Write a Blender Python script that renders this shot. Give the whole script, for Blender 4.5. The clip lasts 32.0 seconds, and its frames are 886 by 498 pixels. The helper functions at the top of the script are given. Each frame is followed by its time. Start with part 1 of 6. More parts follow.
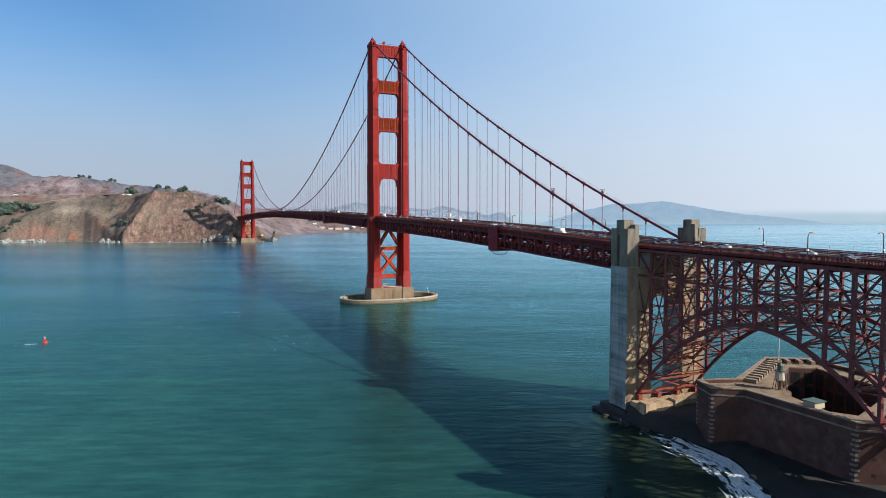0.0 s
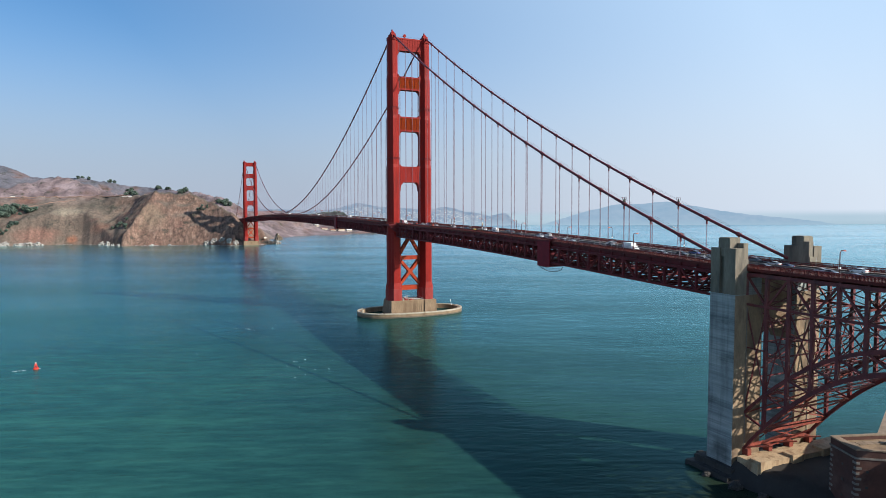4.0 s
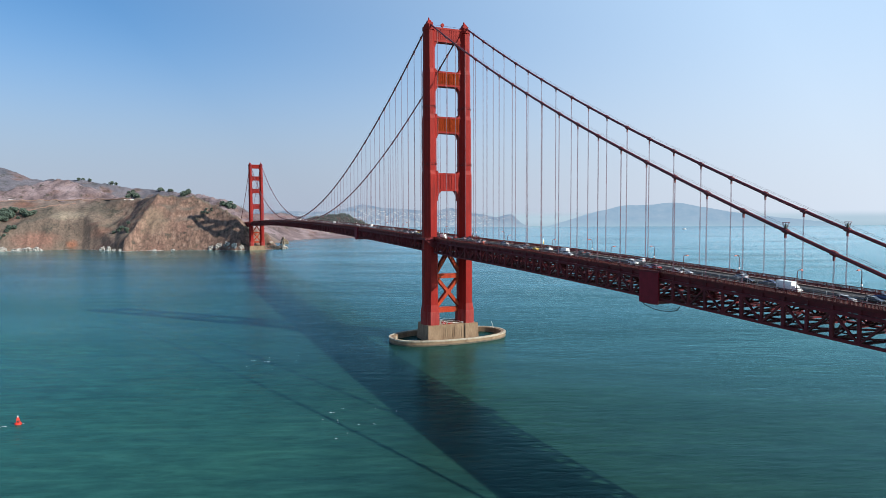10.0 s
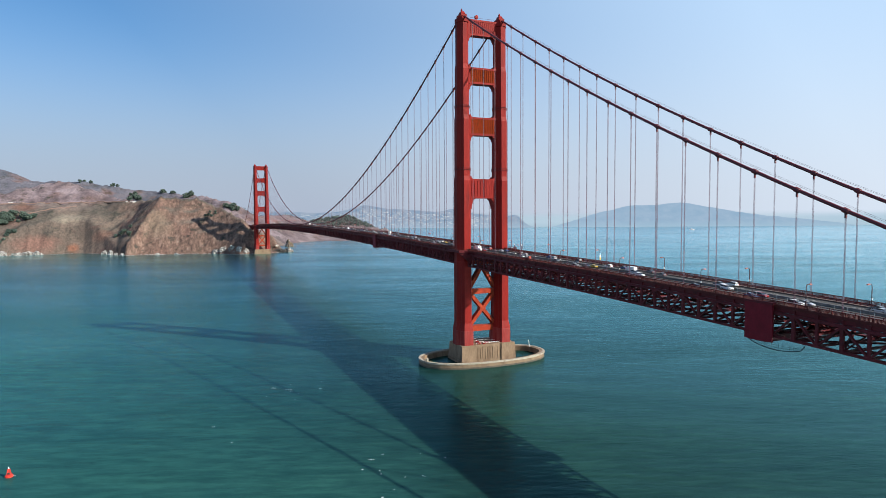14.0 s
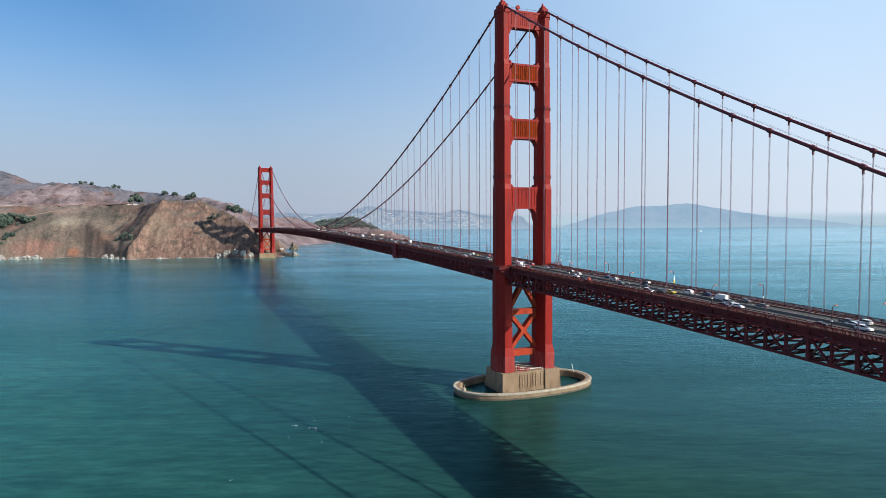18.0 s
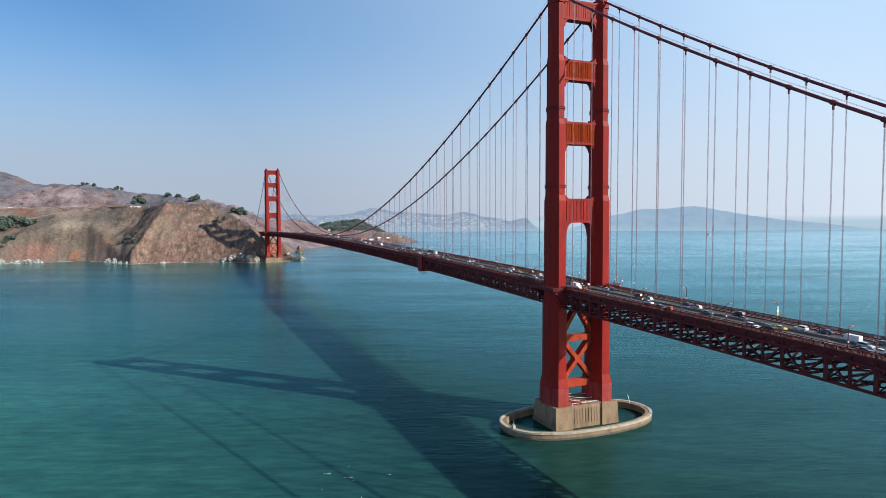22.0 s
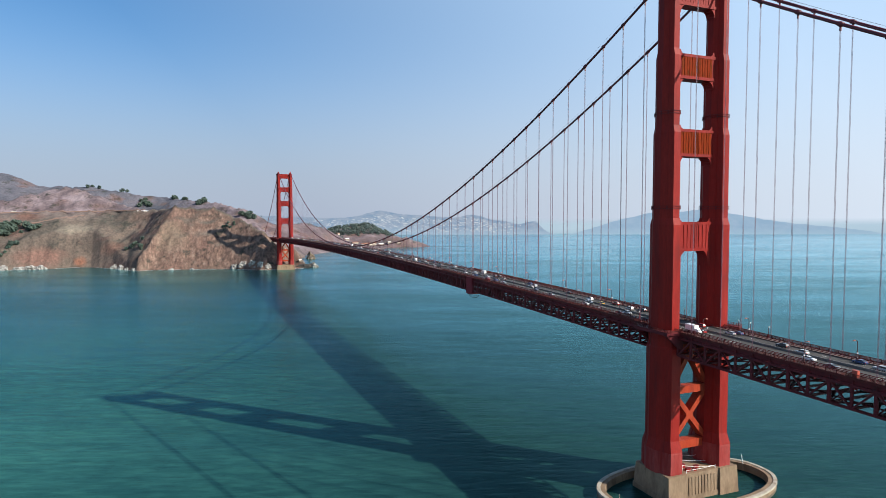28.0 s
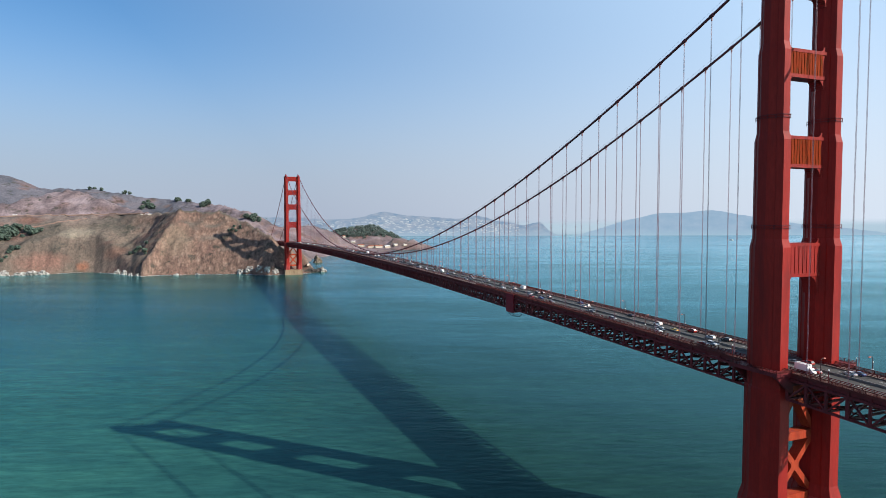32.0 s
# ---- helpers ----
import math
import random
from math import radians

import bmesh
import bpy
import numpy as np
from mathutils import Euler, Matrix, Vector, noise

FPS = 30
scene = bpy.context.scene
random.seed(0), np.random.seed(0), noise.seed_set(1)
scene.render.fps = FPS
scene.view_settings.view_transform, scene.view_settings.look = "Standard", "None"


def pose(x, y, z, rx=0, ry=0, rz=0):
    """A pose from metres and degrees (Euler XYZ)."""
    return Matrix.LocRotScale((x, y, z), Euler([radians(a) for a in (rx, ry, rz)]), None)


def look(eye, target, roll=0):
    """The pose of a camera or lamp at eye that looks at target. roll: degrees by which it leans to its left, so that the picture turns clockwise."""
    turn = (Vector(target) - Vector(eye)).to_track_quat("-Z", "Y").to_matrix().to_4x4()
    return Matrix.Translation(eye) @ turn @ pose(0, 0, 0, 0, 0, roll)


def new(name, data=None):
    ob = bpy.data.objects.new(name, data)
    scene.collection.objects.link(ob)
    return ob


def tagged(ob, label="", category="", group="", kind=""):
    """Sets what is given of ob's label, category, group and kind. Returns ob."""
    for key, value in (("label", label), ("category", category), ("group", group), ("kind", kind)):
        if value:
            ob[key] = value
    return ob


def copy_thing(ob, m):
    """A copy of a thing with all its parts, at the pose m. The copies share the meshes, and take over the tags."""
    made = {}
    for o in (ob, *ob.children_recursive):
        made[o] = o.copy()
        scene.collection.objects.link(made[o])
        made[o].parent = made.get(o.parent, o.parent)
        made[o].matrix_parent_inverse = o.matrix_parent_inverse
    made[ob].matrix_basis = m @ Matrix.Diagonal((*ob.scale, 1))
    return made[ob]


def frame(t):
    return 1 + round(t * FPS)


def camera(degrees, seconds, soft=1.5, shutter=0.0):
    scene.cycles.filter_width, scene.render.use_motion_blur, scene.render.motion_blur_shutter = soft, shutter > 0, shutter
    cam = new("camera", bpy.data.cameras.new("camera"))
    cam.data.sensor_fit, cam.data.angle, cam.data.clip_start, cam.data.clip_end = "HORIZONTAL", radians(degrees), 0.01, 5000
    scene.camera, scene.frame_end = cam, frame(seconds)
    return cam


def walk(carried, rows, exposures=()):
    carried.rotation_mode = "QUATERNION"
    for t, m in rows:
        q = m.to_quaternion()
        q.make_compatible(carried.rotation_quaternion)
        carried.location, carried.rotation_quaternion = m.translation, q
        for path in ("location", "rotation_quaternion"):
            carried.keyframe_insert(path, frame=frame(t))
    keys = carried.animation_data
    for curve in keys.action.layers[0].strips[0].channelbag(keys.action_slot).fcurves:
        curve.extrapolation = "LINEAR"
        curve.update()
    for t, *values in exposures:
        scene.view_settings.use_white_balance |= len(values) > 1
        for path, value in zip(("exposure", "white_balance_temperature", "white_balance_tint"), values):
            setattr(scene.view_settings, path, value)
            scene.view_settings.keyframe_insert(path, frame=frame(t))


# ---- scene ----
cam = camera(71.11, 32.0, 0.85)
walk(cam, [
    (0, look((-169.92, -529.46, 76.04), (-92.50, -345.39, 64.99), -0.08)),
    (1, look((-171.08, -518.26, 77.25), (-93.61, -334.20, 66.21), -0.10)),
    (2, look((-172.14, -507.02, 78.51), (-94.64, -322.98, 67.47), -0.12)),
    (3, look((-173.03, -495.70, 79.84), (-95.50, -311.67, 68.81), -0.14)),
    (4, look((-173.64, -484.27, 81.28), (-96.13, -300.23, 70.26), -0.15)),
    (5, look((-173.96, -472.73, 82.86), (-96.50, -288.67, 71.84), -0.17)),
    (6, look((-174.16, -461.19, 84.52), (-96.77, -277.10, 73.50), -0.19)),
    (7, look((-174.50, -449.81, 86.17), (-97.20, -265.68, 75.16), -0.21)),
    (8, look((-175.23, -438.75, 87.74), (-98.01, -254.59, 76.74), -0.21)),
    (9, look((-176.51, -428.09, 89.19), (-99.35, -243.90, 78.20), -0.22)),
    (10, look((-178.15, -417.65, 90.58), (-101.05, -233.44, 79.60), -0.22)),
    (11, look((-179.88, -407.17, 92.01), (-102.83, -222.94, 81.03), -0.23)),
    (12, look((-181.41, -396.41, 93.57), (-104.43, -212.14, 82.58), -0.25)),
    (13, look((-182.55, -385.17, 95.33), (-105.67, -200.87, 84.33), -0.30)),
    (14, look((-183.42, -373.58, 97.24), (-106.65, -189.23, 86.21), -0.36)),
    (15, look((-184.20, -361.82, 99.19), (-107.53, -177.43, 88.15), -0.40)),
    (16, look((-185.08, -350.07, 101.10), (-108.49, -165.65, 90.05), -0.43)),
    (17, look((-186.21, -338.47, 102.91), (-109.66, -154.03, 91.87), -0.42)),
    (18, look((-187.55, -326.99, 104.64), (-111.03, -142.54, 93.63), -0.38)),
    (19, look((-189.02, -315.55, 106.34), (-112.53, -131.08, 95.39), -0.33)),
    (20, look((-190.53, -304.06, 108.07), (-114.12, -119.55, 97.21), -0.28)),
    (21, look((-192.02, -292.49, 109.88), (-115.75, -107.91, 99.12), -0.24)),
    (22, look((-193.54, -280.89, 111.74), (-117.45, -96.23, 101.11), -0.21)),
    (23, look((-195.15, -269.36, 113.62), (-119.26, -84.62, 103.11), -0.18)),
    (24, look((-196.92, -258.01, 115.48), (-121.21, -73.19, 105.09), -0.15)),
    (25, look((-198.89, -246.90, 117.32), (-123.33, -62.01, 107.00), -0.12)),
    (26, look((-201.03, -235.96, 119.14), (-125.59, -51.01, 108.87), -0.08)),
    (27, look((-203.29, -225.08, 120.97), (-127.95, -40.10, 110.73), -0.05)),
    (28, look((-205.62, -214.17, 122.84), (-130.36, -29.16, 112.62), -0.04)),
    (29, look((-207.97, -203.15, 124.77), (-132.78, -18.11, 114.56), -0.04)),
    (30, look((-210.33, -192.03, 126.76), (-135.20, -6.96, 116.55), -0.06)),
    (31, look((-212.70, -180.85, 128.78), (-137.62, 4.24, 118.57), -0.09)),
    (32, look((-215.08, -169.62, 130.82), (-140.05, 15.49, 120.60), -0.12)),
], [(0, 0.585), (32, 0.585)])

# ---- light ----
SUN = Vector((250, -262, 228)).normalized()
world = bpy.data.worlds.new("sky")
scene.world = world
world.use_nodes = True
wn = world.node_tree
sky = wn.nodes.new("ShaderNodeTexSky")
sky.sky_type, sky.sun_disc = "NISHITA", False
sky.sun_elevation, sky.sun_rotation = math.asin(SUN.z), math.atan2(SUN.x, SUN.y)
sky.air_density, sky.dust_density, sky.ozone_density = 1.0, 1.0, 6.0
HAZE_COLOUR = (0.85, 0.955, 1.08)
HIGH_HAZE = (0.73, 0.985, 1.27)
SMOG_COLOUR = (0.435, 0.50, 0.63)
SKY_LEVEL = 0.118
AIR = 0.667


def world_math(kind, *args):
    n = wn.nodes.new("ShaderNodeMath")
    n.operation, n.use_clamp = kind, True
    for k, a in enumerate(args):
        if isinstance(a, (int, float)):
            n.inputs[k].default_value = a
        else:
            wn.links.new(a, n.inputs[k])
    return n.outputs[0]


# haze that thickens towards the sun and towards the horizon
aim = wn.nodes.new("ShaderNodeTexCoord")
dot = wn.nodes.new("ShaderNodeVectorMath")
dot.operation = "DOT_PRODUCT"
wn.links.new(aim.outputs["Generated"], dot.inputs[0])
dot.inputs[1].default_value = tuple(SUN)
split = wn.nodes.new("ShaderNodeSeparateXYZ")
wn.links.new(aim.outputs["Generated"], split.inputs[0])
crown = wn.nodes.new("ShaderNodeMapRange")
crown.interpolation_type = "SMOOTHSTEP"
for k, v in zip((1, 2, 3, 4), (0.36, 0.8, 1.0, 0.0)):
    crown.inputs[k].default_value = v
wn.links.new(split.outputs[2], crown.inputs[0])
glow = world_math("MINIMUM", world_math("MULTIPLY", world_math("MULTIPLY_ADD", dot.outputs["Value"], 0.95, 0.46), crown.outputs[0]), 0.64)
low = wn.nodes.new("ShaderNodeMapRange")
low.interpolation_type = "SMOOTHERSTEP"
for k, v in zip((1, 2, 3, 4), (-0.02, 0.34, 0.95, 0.0)):
    low.inputs[k].default_value = v
wn.links.new(split.outputs[2], low.inputs[0])
level = wn.nodes.new("ShaderNodeMix")
level.data_type, level.blend_type = "RGBA", "MULTIPLY"
level.inputs[0].default_value = 1.0
wn.links.new(sky.outputs[0], level.inputs[6])
level.inputs[7].default_value = (SKY_LEVEL * 0.84, SKY_LEVEL * 1.12, SKY_LEVEL * 1.19, 1)
smog = wn.nodes.new("ShaderNodeMix")
smog.data_type = "RGBA"
wn.links.new(low.outputs[0], smog.inputs[0])
wn.links.new(level.outputs[2], smog.inputs[6])
smog.inputs[7].default_value = (*SMOG_COLOUR, 1)
blend = wn.nodes.new("ShaderNodeMix")
blend.data_type = "RGBA"
wn.links.new(glow, blend.inputs[0])
wn.links.new(smog.outputs[2], blend.inputs[6])
height = wn.nodes.new("ShaderNodeMapRange")
for k, v in zip((1, 2, 3, 4), (0.03, 0.36, 0.0, 1.0)):
    height.inputs[k].default_value = v
wn.links.new(split.outputs[2], height.inputs[0])
haze = wn.nodes.new("ShaderNodeMix")
haze.data_type = "RGBA"
wn.links.new(height.outputs[0], haze.inputs[0])
haze.inputs[6].default_value, haze.inputs[7].default_value = (*HAZE_COLOUR, 1), (*HIGH_HAZE, 1)
wn.links.new(haze.outputs[2], blend.inputs[7])
wn.links.new(blend.outputs[2], wn.nodes["Background"].inputs[0])
wn.nodes["Background"].inputs[1].default_value = AIR
lamp = bpy.data.lights.new("sun", "SUN")
lamp.energy, lamp.angle, lamp.color = 5.0, radians(0.55), (1.0, 0.93, 0.82)
sun = new("sun", lamp)
sun.matrix_world = look(tuple(SUN * 900), (0, 0, 0))


# ---- materials ----
def nodes(name, rough=0.6, metal=0.0, spec=0.5):
    m = bpy.data.materials.new(name)
    m.use_nodes = True
    t = m.node_tree
    b = t.nodes["Principled BSDF"]
    b.inputs["Roughness"].default_value = rough
    b.inputs["Metallic"].default_value = metal
    b.inputs["Specular IOR Level"].default_value = spec
    return m, t, b


def noise_tex(t, scale, detail=5.0, stretch=None, coord="Object", rough=0.55):
    c = t.nodes.new("ShaderNodeTexCoord")
    n = t.nodes.new("ShaderNodeTexNoise")
    n.inputs["Scale"].default_value, n.inputs["Detail"].default_value = scale, detail
    n.inputs["Roughness"].default_value = rough
    if coord == "World":
        out = t.nodes.new("ShaderNodeNewGeometry").outputs["Position"]
    else:
        out = c.outputs[coord]
    if stretch:
        mp = t.nodes.new("ShaderNodeMapping")
        mp.inputs["Scale"].default_value = stretch[:3]
        if len(stretch) > 3:
            turn = t.nodes.new("ShaderNodeMapping")
            turn.inputs["Rotation"].default_value = (0, 0, radians(stretch[3]))
            t.links.new(out, turn.inputs[0])
            out = turn.outputs[0]
        t.links.new(out, mp.inputs[0])
        out = mp.outputs[0]
    t.links.new(out, n.inputs[0])
    return n.outputs[0]


def ramp(t, fac, stops):
    r = t.nodes.new("ShaderNodeValToRGB")
    e = r.color_ramp.elements
    while len(e) < len(stops):
        e.new(0.5)
    for k, (p, c) in zip(e, stops):
        k.position, k.color = p, (*c, 1)
    t.links.new(fac, r.inputs[0])
    return r.outputs[0]


def mix(t, fac, a, b, kind="MIX"):
    n = t.nodes.new("ShaderNodeMix")
    n.data_type, n.blend_type = "RGBA", kind
    for s, v in ((0, fac), (6, a), (7, b)):
        if isinstance(v, (int, float)):
            n.inputs[s].default_value = v
        elif isinstance(v, tuple):
            n.inputs[s].default_value = (*v, 1)
        else:
            t.links.new(v, n.inputs[s])
    return n.outputs[2]


def bump(t, b, height, strength=0.3, distance=0.05):
    n = t.nodes.new("ShaderNodeBump")
    n.inputs["Strength"].default_value, n.inputs["Distance"].default_value = strength, distance
    t.links.new(height, n.inputs["Height"])
    t.links.new(n.outputs[0], b.inputs["Normal"])


def surface(name, dark, light, scale=0.4, fine=6.0, rough=0.6, stain=None, stain_scale=0.15, stretch=None, relief=0.25, dist=0.05, metal=0.0, spec=0.5, coord="World"):
    """Two scales of variation between two colours, with an optional stain colour and fine relief."""
    m, t, b = nodes(name, rough, metal, spec)
    big = noise_tex(t, scale, 4.0, stretch, coord)
    col = ramp(t, big, [(0.3, dark), (0.7, light)])
    small = noise_tex(t, fine, 5.0, stretch, coord)
    tone = ramp(t, small, [(0.3, (0.78, 0.78, 0.78)), (0.7, (1.1, 1.1, 1.1))])
    col = mix(t, 0.8, col, tone, "MULTIPLY")
    if stain:
        s = ramp(t, noise_tex(t, stain_scale, 6.0, stretch, coord), [(0.5, (0, 0, 0)), (0.68, (1, 1, 1))])
        col = mix(t, s, col, stain)
    t.links.new(col, b.inputs["Base Color"])
    bump(t, b, small, relief, dist)
    return m


STREAK = (1.0, 1.0, 0.18)
ORANGE = surface("international_orange_paint", (0.205, 0.0119, 0.00924), (0.254, 0.0172, 0.0125), 0.12, 1.6, 0.55, (0.158, 0.0132, 0.0112), 0.22, STREAK, spec=0.12)
WEATHERED = surface("weathered_orange_paint", (0.155, 0.016, 0.004), (0.235, 0.031, 0.006), 0.9, 3.2, 0.7, (0.075, 0.023, 0.005), 1.3, (1.6, 1.6, 0.2), spec=0.04)
PRIMER = surface("pink_primer_coat", (0.224, 0.0238, 0.0204), (0.286, 0.0578, 0.053), 0.3, 2.0, 0.65, (0.204, 0.017, 0.0136), 0.35, STREAK, spec=0.12)
# Arch paint lightened to salmon where sunlight falls on the low members.
SUNLIT_ARCH = surface("sunlit_arch_paint", (0.19, 0.045, 0.033), (0.27, 0.07, 0.05), 0.4, 3.0, 0.65, (0.12, 0.035, 0.03), 0.5, spec=0.15)
# Lighter, more orange than the leg paint; used on struts and braces.
LIGHT_ORANGE = surface("light_orange_paint", (0.299, 0.034, 0.0136), (0.354, 0.0544, 0.0218), 0.3, 2.0, 0.6, (0.204, 0.0272, 0.0136), 0.4, STREAK, spec=0.12)
# Dark maroon keeps the shade among the arch members in the paint.
ARCH_STEEL = surface("shade_dark_arch_paint", (0.11, 0.021, 0.024), (0.18, 0.035, 0.034), 0.3, 3.0, 0.55, (0.075, 0.02, 0.023), 0.4, spec=0.35)
ABUTMENT = surface("tan_abutment_concrete", (0.29, 0.203, 0.12), (0.40, 0.292, 0.182), 0.3, 2.0, 0.85, (0.182, 0.105, 0.056), 0.4, (1.0, 1.0, 0.4), 0.5, 0.1)
# Sunlit tan and the deck's shade are mixed into this dirty concrete's colour.
SOUTH_TAN = surface("dirty_sun_shade_concrete", (0.15, 0.102, 0.062), (0.30, 0.215, 0.135), 0.22, 1.8, 0.85, (0.075, 0.05, 0.035), 0.16, (1.0, 1.0, 0.35), 0.5, 0.1)
# Granite trim toned darker and greyer for the shaded walls.
QUOIN = surface("shade_toned_trim", (0.12, 0.105, 0.095), (0.22, 0.19, 0.165), 0.5, 3.0, 0.85)
LANTERN = surface("lantern_green", (0.035, 0.06, 0.045), (0.06, 0.09, 0.07), 0.5, 3.0, 0.5)
LAMP_POLE = surface("lamp_pole_paint", (0.05, 0.018, 0.018), (0.085, 0.026, 0.024), 0.5, 4.0, 0.5)
RAIL_PAINT = surface("railing_paint", (0.088, 0.016, 0.015), (0.128, 0.025, 0.021), 0.4, 3.0, 0.6, (0.08, 0.018, 0.016), 0.5, spec=0.15)
# The bridge's orange darkened, so shade on the truss sits in this colour.
STEEL = surface("shade_dark_truss_paint", (0.108, 0.015, 0.019), (0.15, 0.022, 0.026), 0.3, 3.0, 0.6, (0.075, 0.016, 0.018), 0.4, spec=0.15)
CABLE = surface("cable_paint", (0.105, 0.011, 0.015), (0.145, 0.017, 0.02), 0.2, 3.0, 0.5)
ROPE = surface("suspender_rope_paint", (0.10, 0.046, 0.07), (0.14, 0.06, 0.085), 0.2, 2.0, 0.5)
PIER_CONCRETE = surface("pier_concrete", (0.175, 0.114, 0.0665), (0.259, 0.178, 0.112), 0.2, 1.8, 0.85, (0.133, 0.084, 0.049), 0.3, (1.0, 1.0, 0.3), 0.5, 0.1)
FENDER_CONCRETE = surface("fender_concrete", (0.315, 0.277, 0.217), (0.435, 0.39, 0.315), 0.25, 1.5, 0.85, (0.225, 0.165, 0.112), 0.3, None, 0.5, 0.1)
TIDE = surface("brown_tide_stain", (0.05, 0.04, 0.028), (0.13, 0.10, 0.065), 0.4, 2.0, 0.7, (0.03, 0.03, 0.025), 0.5)
ASPHALT = surface("asphalt", (0.0375, 0.0353, 0.0338), (0.0615, 0.0577, 0.054), 0.15, 4.0, 0.9, (0.045, 0.0428, 0.0413), 0.3, (2.0, 0.1, 1.0), 0.3, 0.01)
WALKWAY = surface("sidewalk_concrete", (0.108, 0.0684, 0.059), (0.144, 0.0972, 0.0828), 0.3, 3.0, 0.9)
PAINT_WHITE = surface("lane_paint", (0.5, 0.5, 0.47), (0.62, 0.62, 0.58), 1.0, 6.0, 0.7)
BARRIER = surface("barrier_steel", (0.128, 0.116, 0.105), (0.18, 0.165, 0.15), 0.5, 4.0, 0.6)
BRICK = surface("fort_brick", (0.05, 0.02, 0.016), (0.088, 0.034, 0.025), 0.25, 3.0, 0.9, (0.095, 0.048, 0.038), 0.2, None, 0.5, 0.05)
GRANITE = surface("granite_trim", (0.158, 0.116, 0.0825), (0.24, 0.18, 0.131), 0.5, 3.0, 0.85)
ROOF = surface("fort_roof_earth", (0.152, 0.101, 0.061), (0.25, 0.175, 0.11), 0.3, 2.2, 0.95, (0.105, 0.0675, 0.0435), 0.35)
ROCK = surface("wet_shore_rock", (0.016, 0.015, 0.014), (0.042, 0.037, 0.033), 0.3, 1.2, 0.8, None, 0.1, None, 0.8, 0.3)
BROWN_ROCK = surface("brown_cliff_rock", (0.07, 0.049, 0.0336), (0.182, 0.133, 0.091), 0.1, 0.6, 0.9, (0.35, 0.329, 0.294), 0.09, None, 0.8, 0.4)
PALE_ROCK = surface("guano_white_rock", (0.105, 0.09, 0.0788), (0.45, 0.435, 0.405), 0.16, 0.7, 0.9, (0.045, 0.039, 0.0338), 0.22, None, 0.8, 0.4)
# Wet sand, darkened further for the shade under fort and arch.
SAND = surface("shade_dark_wet_sand", (0.011, 0.0095, 0.009), (0.026, 0.022, 0.019), 0.15, 1.5, 0.8)
WHITE = surface("white_paint", (0.68, 0.68, 0.66), (0.80, 0.80, 0.78), 0.4, 2.0, 0.5)
DARK = surface("dark_paint", (0.012, 0.012, 0.012), (0.02, 0.02, 0.02), 1.0, 3.0, 0.4)
RUBBER = surface("tyre_rubber", (0.014, 0.014, 0.014), (0.025, 0.025, 0.025), 2.0, 8.0, 0.85)
BUOY_RED = surface("buoy_red_paint", (0.465, 0.0225, 0.0112), (0.54, 0.0375, 0.0188), 0.8, 4.0, 0.5)


def poured_concrete():
    """Pylon concrete in horizontal lifts with drip streaks and damp patches."""
    m, t, b = nodes("board_marked_concrete", 0.85, 0.0, 0.3)
    lifts = noise_tex(t, 0.55, 3.0, (0.05, 0.05, 1.0), "World")
    # Greys tinted blue, holding the skylight on the shaded west face.
    col = ramp(t, lifts, [(0.3, (0.18, 0.2, 0.205)), (0.5, (0.245, 0.268, 0.268)), (0.7, (0.30, 0.32, 0.312))])
    boards = ramp(t, noise_tex(t, 2.2, 2.0, (0.03, 0.03, 1.0), "World"), [(0.35, (0.78, 0.78, 0.78)), (0.5, (1, 1, 1)), (0.68, (1.14, 1.14, 1.12))])
    col = mix(t, 0.9, col, boards, "MULTIPLY")
    drips = ramp(t, noise_tex(t, 0.6, 6.0, (1.0, 1.0, 0.07), "World"), [(0.34, (0.62, 0.62, 0.62)), (0.52, (1, 1, 1))])
    col = mix(t, 0.8, col, drips, "MULTIPLY")
    damp = ramp(t, noise_tex(t, 0.05, 7.0, (1.0, 1.0, 1.6), "World", 0.6), [(0.52, (0, 0, 0)), (0.64, (0.7, 0.7, 0.7))])
    col = mix(t, damp, col, (0.06, 0.064, 0.064))
    lime = ramp(t, noise_tex(t, 0.28, 8.0, (1.0, 1.0, 0.4), "World", 0.7), [(0.62, (0, 0, 0)), (0.72, (0.7, 0.7, 0.7))])
    col = mix(t, lime, col, (0.29, 0.29, 0.275))
    t.links.new(col, b.inputs["Base Color"])
    bump(t, b, noise_tex(t, 1.5, 6.0, (0.3, 0.3, 1.0), "World"), 0.5, 0.1)
    return m


CONCRETE = poured_concrete()
HEAD_CONCRETE = surface("weathered_head_concrete", (0.132, 0.111, 0.0808), (0.212, 0.183, 0.14), 0.25, 2.5, 0.85, (0.0723, 0.0638, 0.051), 0.22, (1.0, 1.0, 0.25), 0.5, 0.1)


